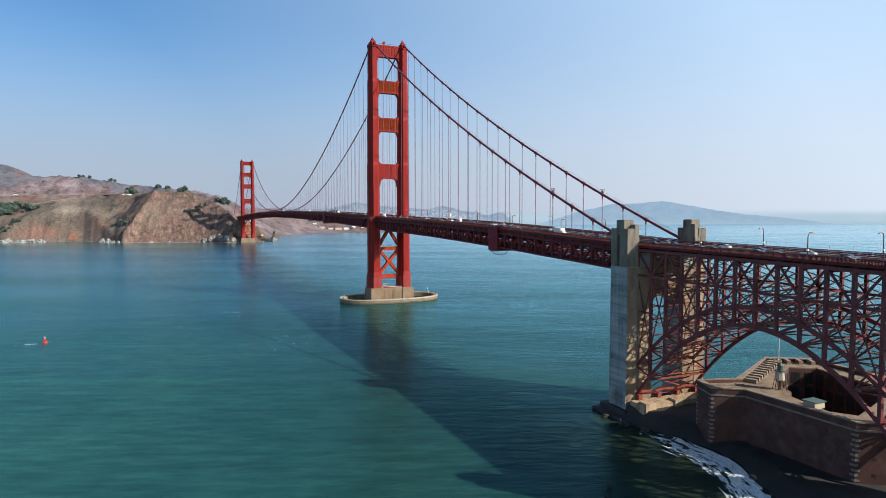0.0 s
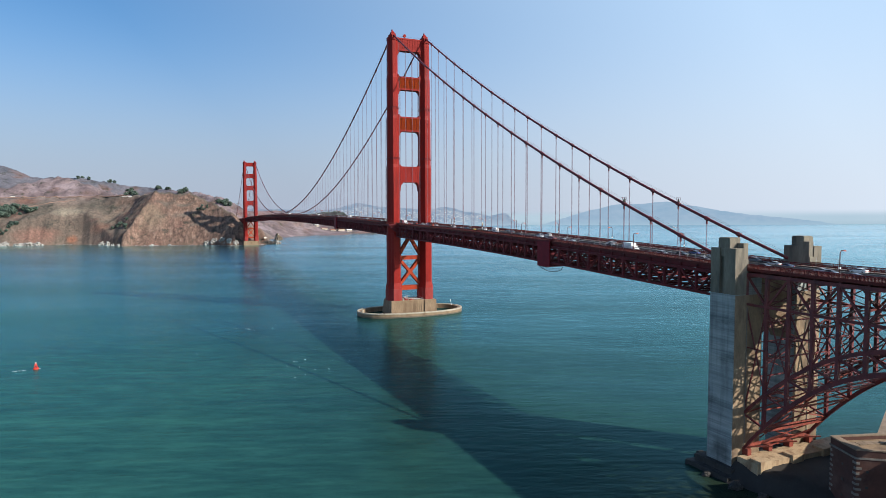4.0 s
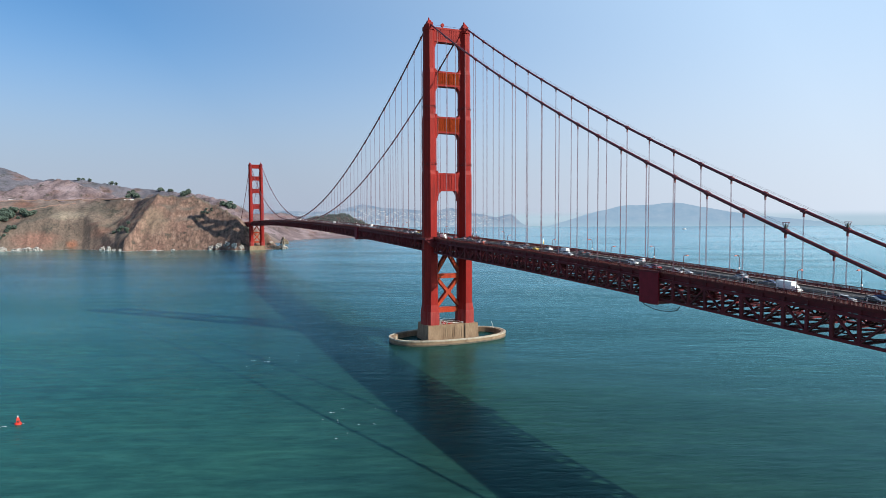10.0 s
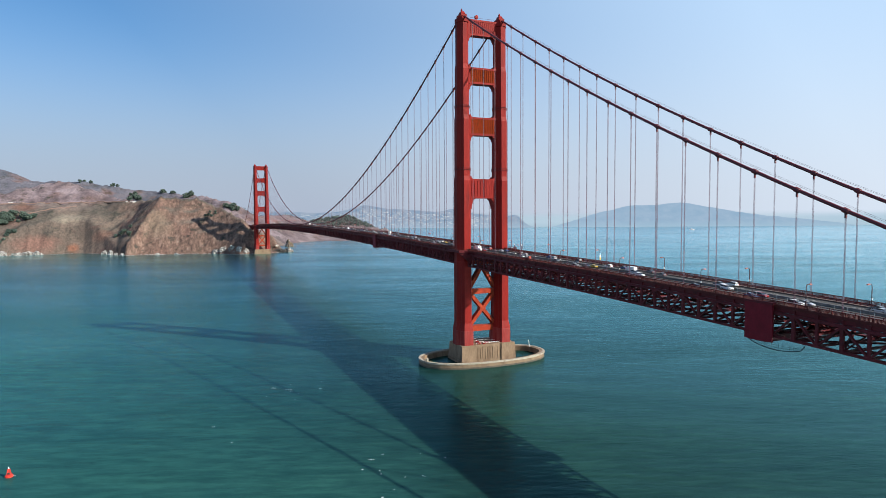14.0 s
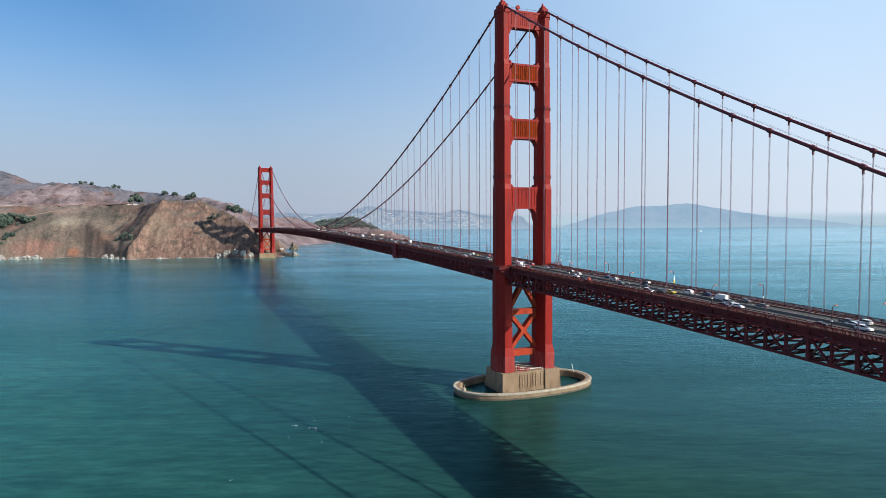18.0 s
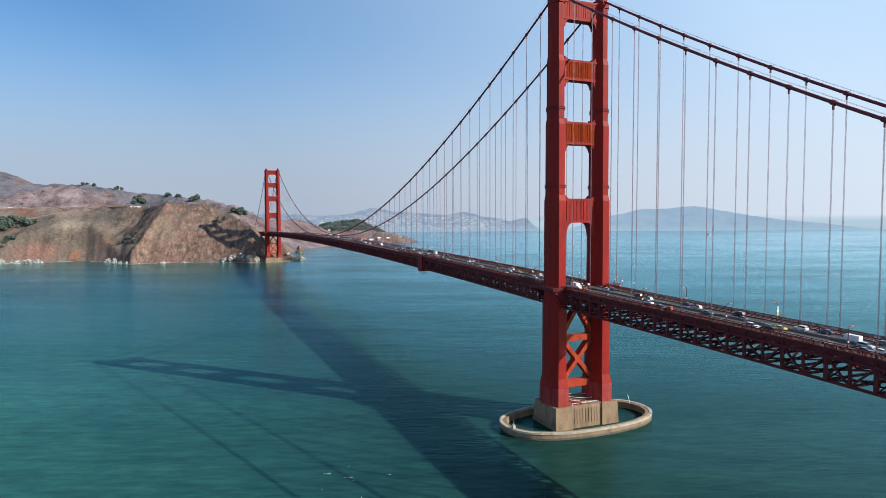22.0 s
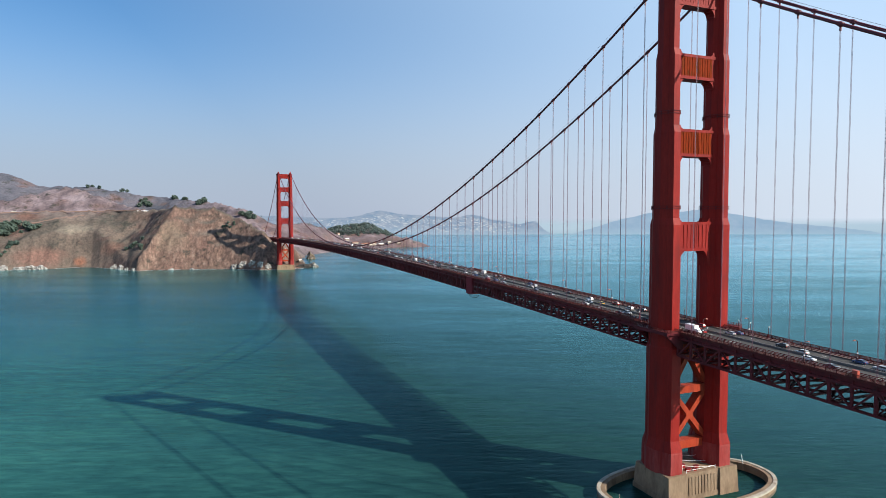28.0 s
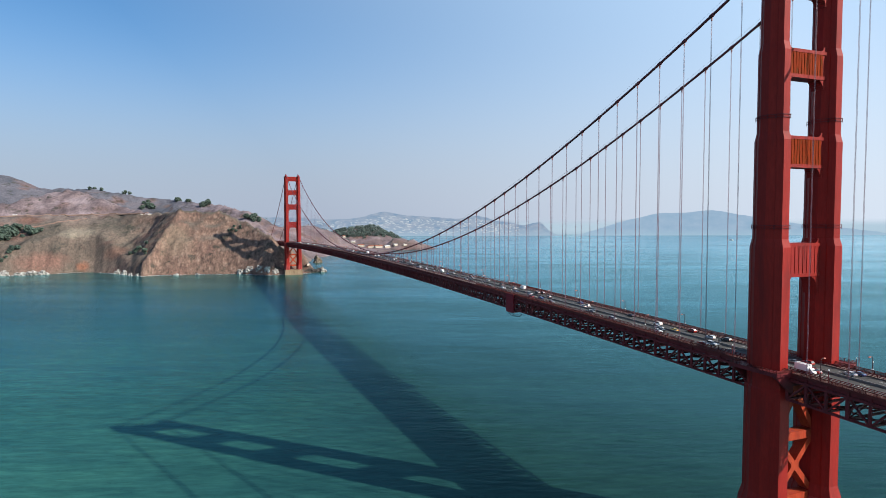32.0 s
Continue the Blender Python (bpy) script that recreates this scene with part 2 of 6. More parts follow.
def water_material():
    """Teal water: the light from within the water, and the sky's mirror image that grows towards grazing sight."""
    m, t, b = nodes("sea_water")
    t.nodes.remove(b)
    big = noise_tex(t, 0.0035, 5.0, (1.0, 0.55, 1.0, 20), "World")
    streak = noise_tex(t, 0.022, 7.0, (0.25, 1.35, 1.0, 25), "World", 0.62)
    ripple = noise_tex(t, 0.2, 6.0, (0.34, 1.25, 1.0, 20), "World", 0.64)
    col = ramp(t, big, [(0.32, (0.0078, 0.0385, 0.0395)), (0.55, (0.0102, 0.046, 0.0445)), (0.74, (0.0128, 0.0545, 0.0445))])
    # Light and dark wave faces are drawn into the water's own colour.
    tone = ramp(t, streak, [(0.3, (0.74, 0.78, 0.84)), (0.72, (1.22, 1.16, 1.1))])
    fleck = ramp(t, ripple, [(0.38, (0.55, 0.6, 0.64)), (0.5, (0.94, 0.94, 0.94)), (0.61, (1.55, 1.45, 1.38))])
    col = mix(t, 0.42, mix(t, 0.8, col, tone, "MULTIPLY"), fleck, "MULTIPLY")
    chop = ramp(t, noise_tex(t, 0.075, 5.0, (0.28, 1.4, 1.0, 22), "World", 0.62), [(0.36, (0.74, 0.78, 0.80)), (0.5, (1, 1, 1)), (0.66, (1.26, 1.2, 1.17))])
    col = mix(t, 0.75, col, chop, "MULTIPLY")
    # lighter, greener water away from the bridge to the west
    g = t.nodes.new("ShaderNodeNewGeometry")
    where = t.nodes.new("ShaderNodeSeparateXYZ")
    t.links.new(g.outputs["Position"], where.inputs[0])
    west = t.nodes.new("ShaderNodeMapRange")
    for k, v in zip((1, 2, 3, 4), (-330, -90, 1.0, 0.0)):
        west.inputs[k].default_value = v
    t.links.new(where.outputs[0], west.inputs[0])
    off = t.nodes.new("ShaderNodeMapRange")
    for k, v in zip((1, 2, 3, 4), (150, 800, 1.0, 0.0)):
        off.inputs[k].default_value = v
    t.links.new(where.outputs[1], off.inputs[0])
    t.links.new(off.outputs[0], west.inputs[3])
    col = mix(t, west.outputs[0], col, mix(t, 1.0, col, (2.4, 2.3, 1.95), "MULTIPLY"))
    east = t.nodes.new("ShaderNodeMapRange")
    for k, v in zip((1, 2, 3, 4), (-150, -25, 0.0, 1.0)):
        east.inputs[k].default_value = v
    t.links.new(where.outputs[0], east.inputs[0])
    col = mix(t, east.outputs[0], col, mix(t, 1.0, col, (0.98, 0.80, 0.68), "MULTIPLY"))
    # Body colour lightened northward for haze and sky gleam on far water.
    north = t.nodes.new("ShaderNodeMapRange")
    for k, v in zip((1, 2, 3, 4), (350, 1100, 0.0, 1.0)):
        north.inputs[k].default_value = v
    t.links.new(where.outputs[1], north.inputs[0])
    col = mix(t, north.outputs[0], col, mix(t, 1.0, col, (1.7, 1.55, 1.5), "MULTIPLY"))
    # silty-brown tint along the south shore, with the shade there put in
    near, south, shore_tint = t.nodes.new("ShaderNodeMapRange"), t.nodes.new("ShaderNodeMapRange"), t.nodes.new("ShaderNodeMath")
    for k, v in zip((1, 2, 3, 4), (-84, -44, 0.0, 0.85)):
        near.inputs[k].default_value = v
    for k, v in zip((1, 2, 3, 4), (-352, -318, 1.0, 0.0)):
        south.inputs[k].default_value = v
    t.links.new(where.outputs[0], near.inputs[0])
    t.links.new(where.outputs[1], south.inputs[0])
    shore_tint.operation = "MULTIPLY"
    t.links.new(near.outputs[0], shore_tint.inputs[0])
    t.links.new(south.outputs[0], shore_tint.inputs[1])
    col = mix(t, shore_tint.outputs[0], col, (0.018, 0.024, 0.0145))
    swell = noise_tex(t, 0.035, 3.0, (0.5, 1.6, 1.0, 24), "World")
    add = t.nodes.new("ShaderNodeMath")
    add.operation = "MULTIPLY_ADD"
    t.links.new(swell, add.inputs[0])
    add.inputs[1].default_value = 1.6
    t.links.new(ripple, add.inputs[2])
    body, mirror, both = t.nodes.new("ShaderNodeBsdfDiffuse"), t.nodes.new("ShaderNodeBsdfGlossy"), t.nodes.new("ShaderNodeMixShader")
    t.links.new(col, body.inputs["Color"])
    mirror.inputs["Roughness"].default_value = 0.16
    bump(t, mirror, add.outputs[0], 0.7, 1.0)
    fresnel = t.nodes.new("ShaderNodeFresnel")
    fresnel.inputs["IOR"].default_value = 1.33
    wave = t.nodes.new("ShaderNodeBump")
    wave.inputs["Strength"].default_value, wave.inputs["Distance"].default_value = 0.5, 0.55
    t.links.new(add.outputs[0], wave.inputs["Height"])
    t.links.new(wave.outputs[0], fresnel.inputs["Normal"])
    power = t.nodes.new("ShaderNodeMath")
    power.operation = "POWER"
    t.links.new(fresnel.outputs[0], power.inputs[0])
    graze = t.nodes.new("ShaderNodeMath")
    graze.operation = "POWER"
    t.links.new(fresnel.outputs[0], graze.inputs[0])
    graze.inputs[1].default_value = 3.0
    t.links.new(mix(t, graze.outputs[0], (0.385, 0.87, 0.98), (1.0, 0.98, 0.96)), mirror.inputs["Color"])
    power.inputs[1].default_value = 1.4
    # wind bands that roughen or calm the mirror
    bands = ramp(t, noise_tex(t, 0.006, 7.0, (0.4, 1.4, 1.0, 22), "World", 0.6), [(0.3, (1.0, 1.0, 1.0)), (0.5, (1.3, 1.3, 1.3)), (0.7, (1.62, 1.62, 1.62))])
    gain = t.nodes.new("ShaderNodeMath")
    gain.operation, gain.use_clamp = "MULTIPLY", True
    t.links.new(power.outputs[0], gain.inputs[0])
    t.links.new(bands, gain.inputs[1])
    t.links.new(gain.outputs[0], both.inputs[0])
    t.links.new(body.outputs[0], both.inputs[1])
    t.links.new(mirror.outputs[0], both.inputs[2])
    t.links.new(both.outputs[0], t.nodes["Material Output"].inputs[0])
    return m


WATER = water_material()


def hill_material():
    """Dry grass, red-brown rock on the steep faces, scrub in patches."""
    m, t, b = nodes("headland_ground", 0.95, 0.0, 0.2)
    g = t.nodes.new("ShaderNodeNewGeometry")
    sep = t.nodes.new("ShaderNodeSeparateXYZ")
    t.links.new(g.outputs["Normal"], sep.inputs[0])
    patch = noise_tex(t, 0.009, 8.0, None, "World", 0.62)
    # Ground colours lean grey and mauve, with some distance haze in them.
    olive = ramp(t, patch, [(0.34, (0.0576, 0.053, 0.046)), (0.5, (0.105, 0.088, 0.072)), (0.66, (0.165, 0.124, 0.1))])
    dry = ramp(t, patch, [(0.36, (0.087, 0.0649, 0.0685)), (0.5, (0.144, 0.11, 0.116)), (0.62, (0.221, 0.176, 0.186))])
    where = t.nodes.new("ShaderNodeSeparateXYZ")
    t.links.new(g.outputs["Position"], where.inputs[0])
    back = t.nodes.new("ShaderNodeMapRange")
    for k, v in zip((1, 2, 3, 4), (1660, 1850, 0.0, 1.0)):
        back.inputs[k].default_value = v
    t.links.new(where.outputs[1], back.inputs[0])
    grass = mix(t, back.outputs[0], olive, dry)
    # Rear hills turn grey: their haze is put into the base colour.
    haze_grey = ramp(t, patch, [(0.34, (0.066, 0.072, 0.09)), (0.66, (0.128, 0.12, 0.14))])
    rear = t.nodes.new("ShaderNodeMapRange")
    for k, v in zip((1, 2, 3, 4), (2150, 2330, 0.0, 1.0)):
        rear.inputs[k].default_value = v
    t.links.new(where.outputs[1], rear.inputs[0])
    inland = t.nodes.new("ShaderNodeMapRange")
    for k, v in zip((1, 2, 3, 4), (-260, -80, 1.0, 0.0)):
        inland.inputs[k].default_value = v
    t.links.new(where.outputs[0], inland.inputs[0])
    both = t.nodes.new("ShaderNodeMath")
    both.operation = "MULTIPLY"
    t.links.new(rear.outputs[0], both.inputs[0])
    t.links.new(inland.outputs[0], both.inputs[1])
    grass = mix(t, both.outputs[0], grass, haze_grey)
    rock_noise = noise_tex(t, 0.12, 9.0, (1.0, 0.6, 0.42), "World", 0.7)
    rock = ramp(t, rock_noise, [(0.31, (0.04, 0.03, 0.028)), (0.42, (0.105, 0.066, 0.053)), (0.56, (0.17, 0.108, 0.083)), (0.70, (0.265, 0.192, 0.158))])
    steep = ramp(t, sep.outputs[2], [(0.66, (1, 1, 1)), (0.86, (0, 0, 0))])
    # bare rock east of the gully, mostly scrub and grass to its west
    cliff = t.nodes.new("ShaderNodeMapRange")
    for k, v in zip((1, 2, 3, 4), (-390, -300, 0.3, 1.0)):
        cliff.inputs[k].default_value = v
    t.links.new(where.outputs[0], cliff.inputs[0])
    steep = mix(t, 1.0, steep, cliff.outputs[0], "MULTIPLY")
    col = mix(t, steep, grass, rock)
    red = ramp(t, noise_tex(t, 0.012, 6.0, None, "World"), [(0.54, (0, 0, 0)), (0.70, (0.8, 0.8, 0.8))])
    col = mix(t, red, col, (0.175, 0.0945, 0.0761))
    scrub = ramp(t, noise_tex(t, 0.024, 10.0, None, "World", 0.75), [(0.55, (0, 0, 0)), (0.63, (0.85, 0.85, 0.85))])
    col = mix(t, scrub, col, (0.0324, 0.036, 0.0288))
    # bare tan slope, rust-red slips and dark scrub in the gully
    fray = noise_tex(t, 0.03, 8.0, None, "World", 0.7)
    for cx, cz, rx, rz, y0, y1, tint in ((-482, 94, 50, 18, 1500, 1700, (0.214, 0.184, 0.145)), (-462, 14, 20, 15, 1400, 1620, (0.215, 0.088, 0.052)), (-545, 28, 70, 30, 1400, 1640, (0.172, 0.092, 0.072)), (-600, 124, 44, 12, 1640, 1800, (0.149, 0.0808, 0.0621)),
                                         (-250, 80, 40, 60, 1380, 1500, (0.168, 0.124, 0.0911)), (-338, 36, 12, 34, 1400, 1520, (0.0324, 0.0381, 0.0373)), (-385, 44, 40, 22, 1440, 1620, (0.156, 0.0881, 0.0662))):
        spot = t.nodes.new("ShaderNodeMapping")
        spot.inputs["Location"].default_value = (-cx / rx / 2, -(y0 + y1) / (y1 - y0) / 2, -cz / rz / 2)
        spot.inputs["Scale"].default_value = (0.5 / rx, 1 / (y1 - y0), 0.5 / rz)
        t.links.new(g.outputs["Position"], spot.inputs[0])
        far = t.nodes.new("ShaderNodeVectorMath")
        far.operation = "LENGTH"
        t.links.new(spot.outputs[0], far.inputs[0])
        wear = t.nodes.new("ShaderNodeMath")
        wear.operation = "MULTIPLY_ADD"
        t.links.new(fray, wear.inputs[0])
        wear.inputs[1].default_value = 0.6
        t.links.new(far.outputs["Value"], wear.inputs[2])
        col = mix(t, ramp(t, wear.outputs[0], [(0.5, (0.75, 0.75, 0.75)), (0.8, (0, 0, 0))]), col, tint)
    fleck = ramp(t, noise_tex(t, 0.2, 7.0, (1.0, 0.7, 0.6), "World", 0.72), [(0.36, (0.6, 0.6, 0.62)), (0.5, (1, 1, 1)), (0.66, (1.4, 1.37, 1.34))])
    col = mix(t, 0.8, col, fleck, "MULTIPLY")
    t.links.new(col, b.inputs["Base Color"])
    bump(t, b, noise_tex(t, 0.11, 9.0, (1.0, 0.8, 0.6), "World", 0.66), 0.6, 1.9)
    return m


HILL = hill_material()
LEAF = surface("dark_tree_foliage", (0.032, 0.052, 0.04), (0.065, 0.095, 0.07), 0.06, 0.5, 0.9, None, 0.1, None, 0.8, 0.6)
# Paler and greyer than the other foliage, to carry distance haze.
WOODLAND = surface("haze_greyed_woodland", (0.05, 0.075, 0.065), (0.095, 0.125, 0.108), 0.03, 0.3, 0.9, None, 0.1, None, 0.8, 0.6)
BARK = surface("tree_bark", (0.06, 0.045, 0.03), (0.1, 0.075, 0.055), 1.0, 4.0, 0.9)


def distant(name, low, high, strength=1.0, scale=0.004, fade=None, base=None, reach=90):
    """Far backdrop; the air's light and haze are put into its glow."""
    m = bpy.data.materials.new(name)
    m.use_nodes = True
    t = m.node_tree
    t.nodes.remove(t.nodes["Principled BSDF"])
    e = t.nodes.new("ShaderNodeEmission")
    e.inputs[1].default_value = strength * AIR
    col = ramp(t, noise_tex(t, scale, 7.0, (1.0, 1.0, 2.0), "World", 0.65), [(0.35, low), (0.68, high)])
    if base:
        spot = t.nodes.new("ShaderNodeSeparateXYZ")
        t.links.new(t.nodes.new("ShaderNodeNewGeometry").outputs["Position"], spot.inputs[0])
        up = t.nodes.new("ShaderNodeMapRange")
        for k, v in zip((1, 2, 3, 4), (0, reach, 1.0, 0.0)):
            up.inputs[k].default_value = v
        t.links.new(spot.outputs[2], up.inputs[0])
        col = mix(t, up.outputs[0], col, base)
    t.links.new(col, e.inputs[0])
    out = t.nodes["Material Output"].inputs[0]
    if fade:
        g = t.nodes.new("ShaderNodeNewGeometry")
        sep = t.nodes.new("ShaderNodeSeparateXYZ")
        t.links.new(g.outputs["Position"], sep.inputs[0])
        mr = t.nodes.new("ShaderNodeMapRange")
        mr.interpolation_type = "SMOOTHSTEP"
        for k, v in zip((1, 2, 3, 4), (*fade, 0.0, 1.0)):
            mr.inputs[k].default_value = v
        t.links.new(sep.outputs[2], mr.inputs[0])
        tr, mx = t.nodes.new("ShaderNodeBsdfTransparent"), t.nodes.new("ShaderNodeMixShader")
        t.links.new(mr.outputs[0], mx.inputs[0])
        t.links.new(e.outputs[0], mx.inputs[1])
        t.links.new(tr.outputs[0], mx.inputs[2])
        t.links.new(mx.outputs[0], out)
    else:
        t.links.new(e.outputs[0], out)
    return m


# ---- mesh helpers ----
class Soup:
    """Gathers boxes, beams, tubes and prisms into one mesh."""

    def __init__(self):
        self.v, self.f = [], []

    def add(self, verts, faces):
        n = len(self.v)
        self.v += [tuple(p) for p in verts]
        self.f += [tuple(i + n for i in q) for q in faces]
        return self

    def hexa(self, a, b):
        """Two loops of equal length, joined and capped."""
        n = len(a)
        sides = [(i, (i + 1) % n, (i + 1) % n + n, i + n) for i in range(n)]
        return self.add([*a, *b], [*sides, tuple(range(n - 1, -1, -1)), tuple(range(n, 2 * n))])

    def box(self, x0, x1, y0, y1, z0, z1):
        q = ((x0, y0), (x1, y0), (x1, y1), (x0, y1))
        return self.hexa([(*p, z0) for p in q], [(*p, z1) for p in q])

    def beam(self, p, q, w, h, up=(0, 0, 1)):
        p, q, up = Vector(p), Vector(q), Vector(up)
        d = (q - p).normalized()
        s = d.cross(up)
        if s.length < 1e-4:
            s = d.cross(Vector((0, 1, 0)))
        s = s.normalized() * (w / 2)
        u = s.cross(d).normalized() * (h / 2)
        c = (-s - u, s - u, s + u, -s + u)
        return self.hexa([p + k for k in c], [q + k for k in c])

    def tube(self, pts, r, n=8):
        pts = [Vector(p) for p in pts]
        rings = []
        for i, p in enumerate(pts):
            d = (pts[min(i + 1, len(pts) - 1)] - pts[max(i - 1, 0)]).normalized()
            s = d.cross(Vector((1, 0, 0)) if abs(d.x) < 0.9 else Vector((0, 1, 0))).normalized()
            u = d.cross(s)
            rr = r[i] if isinstance(r, (list, tuple)) else r
            rings.append([p + (s * math.cos(2 * math.pi * k / n) + u * math.sin(2 * math.pi * k / n)) * rr for k in range(n)])
        m = len(self.v)
        self.v += [tuple(p) for g in rings for p in g]
        for i in range(len(rings) - 1):
            self.f += [(m + i * n + k, m + i * n + (k + 1) % n, m + (i + 1) * n + (k + 1) % n, m + (i + 1) * n + k) for k in range(n)]
        self.f += [tuple(m + k for k in range(n - 1, -1, -1)), tuple(m + (len(rings) - 1) * n + k for k in range(n))]
        return self

    def prism(self, poly, z0, z1, top=1.0):
        cx, cy = sum(p[0] for p in poly) / len(poly), sum(p[1] for p in poly) / len(poly)
        return self.hexa([(*p, z0) for p in poly], [(cx + (p[0] - cx) * top, cy + (p[1] - cy) * top, z1) for p in poly])

    def mesh(self, name):
        me = bpy.data.meshes.new(name)
        me.from_pydata(self.v, [], self.f)
        bm = bmesh.new()
        bm.from_mesh(me)
        bmesh.ops.recalc_face_normals(bm, faces=bm.faces)
        bm.to_mesh(me)
        bm.free()
        return me


def part(name, soup, material, parent=None, label="", kind="", smooth=False):
    me = soup if isinstance(soup, bpy.types.Mesh) else soup.mesh(name)
    if material and not me.materials:
        me.materials.append(material)
    if smooth:
        me.polygons.foreach_set("use_smooth", [True] * len(me.polygons))
    ob = new(name, me)
    ob.parent = parent
    if label or kind:
        tagged(ob, label, kind=kind)
    return ob



def thing(name, label, category, group="", kind="", at=(0, 0, 0)):
    ob = new(name)
    ob.location = at
    return tagged(ob, label, category, group, kind)
RUSTY = surface("rusty_iron", (0.10, 0.055, 0.03), (0.17, 0.095, 0.05), 0.8, 4.0, 0.8)
FENCE_STEEL = surface("galvanised_fence_steel", (0.22, 0.24, 0.26), (0.32, 0.34, 0.36), 0.8, 5.0, 0.5, metal=0.3)
NET = surface("grey_net_rope", (0.06, 0.08, 0.085), (0.11, 0.14, 0.145), 0.6, 5.0, 0.9)
SHEETING = surface("crimson_sheeting", (0.16, 0.0064, 0.0144), (0.216, 0.0104, 0.0208), 0.4, 2.0, 0.6, spec=0.2)
BANNER_YELLOW = surface("yellow_banner_cloth", (0.60, 0.42, 0.06), (0.70, 0.50, 0.09), 0.8, 5.0, 0.8)
BANNER_BLUE = surface("pale_blue_banner_cloth", (0.20, 0.42, 0.62), (0.27, 0.50, 0.70), 0.8, 5.0, 0.8)
FOAM = surface("sea_foam", (0.72, 0.75, 0.75), (0.90, 0.91, 0.91), 0.4, 2.0, 0.8)
LAMP_HEAD = surface("lamp_head_orange", (0.34, 0.05, 0.03), (0.42, 0.08, 0.045), 1.0, 3.0, 0.5)
TAN_WALL = surface("tan_stucco", (0.36, 0.302, 0.238), (0.446, 0.389, 0.317), 0.3, 1.5, 0.9)
RED_ROOF = surface("red_tile_roof", (0.202, 0.0648, 0.036), (0.259, 0.0936, 0.0576), 0.4, 2.0, 0.9)
DIRT_ROAD = surface("pale_road_cut", (0.19, 0.118, 0.095), (0.26, 0.17, 0.138), 0.05, 0.6, 0.95)
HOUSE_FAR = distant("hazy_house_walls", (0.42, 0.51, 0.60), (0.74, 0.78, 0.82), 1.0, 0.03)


def gloss_paint(name, colour):
    m, t, b = nodes(name, 0.28, 0.0, 0.5)
    n = noise_tex(t, 1.2, 3.0, None, "Object")
    t.links.new(mix(t, n, colour, tuple(c * 0.82 for c in colour)), b.inputs["Base Color"])
    b.inputs["Coat Weight"].default_value = 0.5
    return m


CAR_PAINTS = [gloss_paint("car_white", (0.72, 0.72, 0.71)), gloss_paint("car_silver", (0.42, 0.43, 0.44)), gloss_paint("car_grey", (0.12, 0.125, 0.13)), gloss_paint("car_black", (0.014, 0.014, 0.016)),
              gloss_paint("car_blue", (0.03, 0.06, 0.16)), gloss_paint("car_red", (0.32, 0.018, 0.014)), gloss_paint("car_yellow", (0.62, 0.42, 0.03)), gloss_paint("truck_box_white", (0.80, 0.80, 0.79))]
CAR_GLASS = gloss_paint("car_window_tint", (0.012, 0.016, 0.02))
HUB = surface("wheel_alloy", (0.4, 0.4, 0.4), (0.5, 0.5, 0.5), 2.0, 6.0, 0.35, metal=0.8)

# ---- the large structure: sea, headland, far shore ----
SPAN, SIDE, HALF = 1280.0, 343.0, 13.72


def grid(name, xs, ys, fn):
    me = bpy.data.meshes.new(name)
    nx, ny = len(xs), len(ys)
    me.from_pydata([(x, y, fn(x, y)) for y in ys for x in xs], [], [(j * nx + i, j * nx + i + 1, (j + 1) * nx + i + 1, (j + 1) * nx + i) for j in range(ny - 1) for i in range(nx - 1)])
    me.polygons.foreach_set("use_smooth", [True] * len(me.polygons))
    return me


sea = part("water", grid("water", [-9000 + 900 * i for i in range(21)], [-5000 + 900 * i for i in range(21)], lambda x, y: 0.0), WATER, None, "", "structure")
tagged(sea, "choppy teal green sea water of a strait", "water")

RIDGES = [
    (-240, 1504, 146, -148, 1492, 146, 1.1), (-148, 1492, 146, -86, 1440, 116, 1.15), (-86, 1440, 116, -36, 1348, 84, 1.3),
    (-240, 1504, 146, -338, 1352, -4, 1.7, 0.52), (-310, 1655, 140, -414, 1720, 140, 0.75), (-240, 1504, 146, -300, 1655, 142, 1.1), (-414, 1720, 140, -720, 1750, 134, 0.44),
    (-720, 1750, 134, -1100, 1700, 130, 0.44), (-600, 2056, 213, -548, 2040, 213, 0.55), (-548, 2040, 213, -470, 1985, 188, 0.62), (-470, 1985, 188, -400, 1930, 158, 0.66), (-400, 1930, 158, -330, 1800, 146, 0.7), (-573, 2050, 214, -780, 1900, 152, 0.5),
    (-1500, 2700, 345, -913, 2700, 306, 0.42), (-913, 2700, 306, -797, 2700, 250, 0.45), (-797, 2700, 250, -568, 2600, 240, 0.5),
    (-568, 2600, 240, -301, 2550, 200, 0.5), (-301, 2550, 200, -115, 2300, 178, 0.5), (-115, 2300, 178, -31, 2100, 148, 0.5),
    (-31, 2100, 148, 0, 2000, 98, 0.5), (0, 2000, 98, 208, 2200, 98, 0.45), (208, 2200, 98, 330, 2150, 30, 0.4), (0, 1720, 62, 0, 2000, 98, 0.6),
    (330, 2150, 16, 539, 2260, 10, 0.12), (400, 2475, 78, 515, 2465, 84, 0.42), (515, 2465, 84, 590, 2450, 58, 0.55),
    (560, 2262, 46, 632, 2245, 36, 0.75), (632, 2245, 36, 712, 2232, 9, 0.7), (-36, 1348, 70, -20, 1310, 22, 1.6),
    (-36, 1400, 64, 36, 1385, 40, 1.4), (36, 1385, 40, 58, 1330, 3, 1.4), (-20, 1310, 20, 40, 1300, 3, 1.3),
]


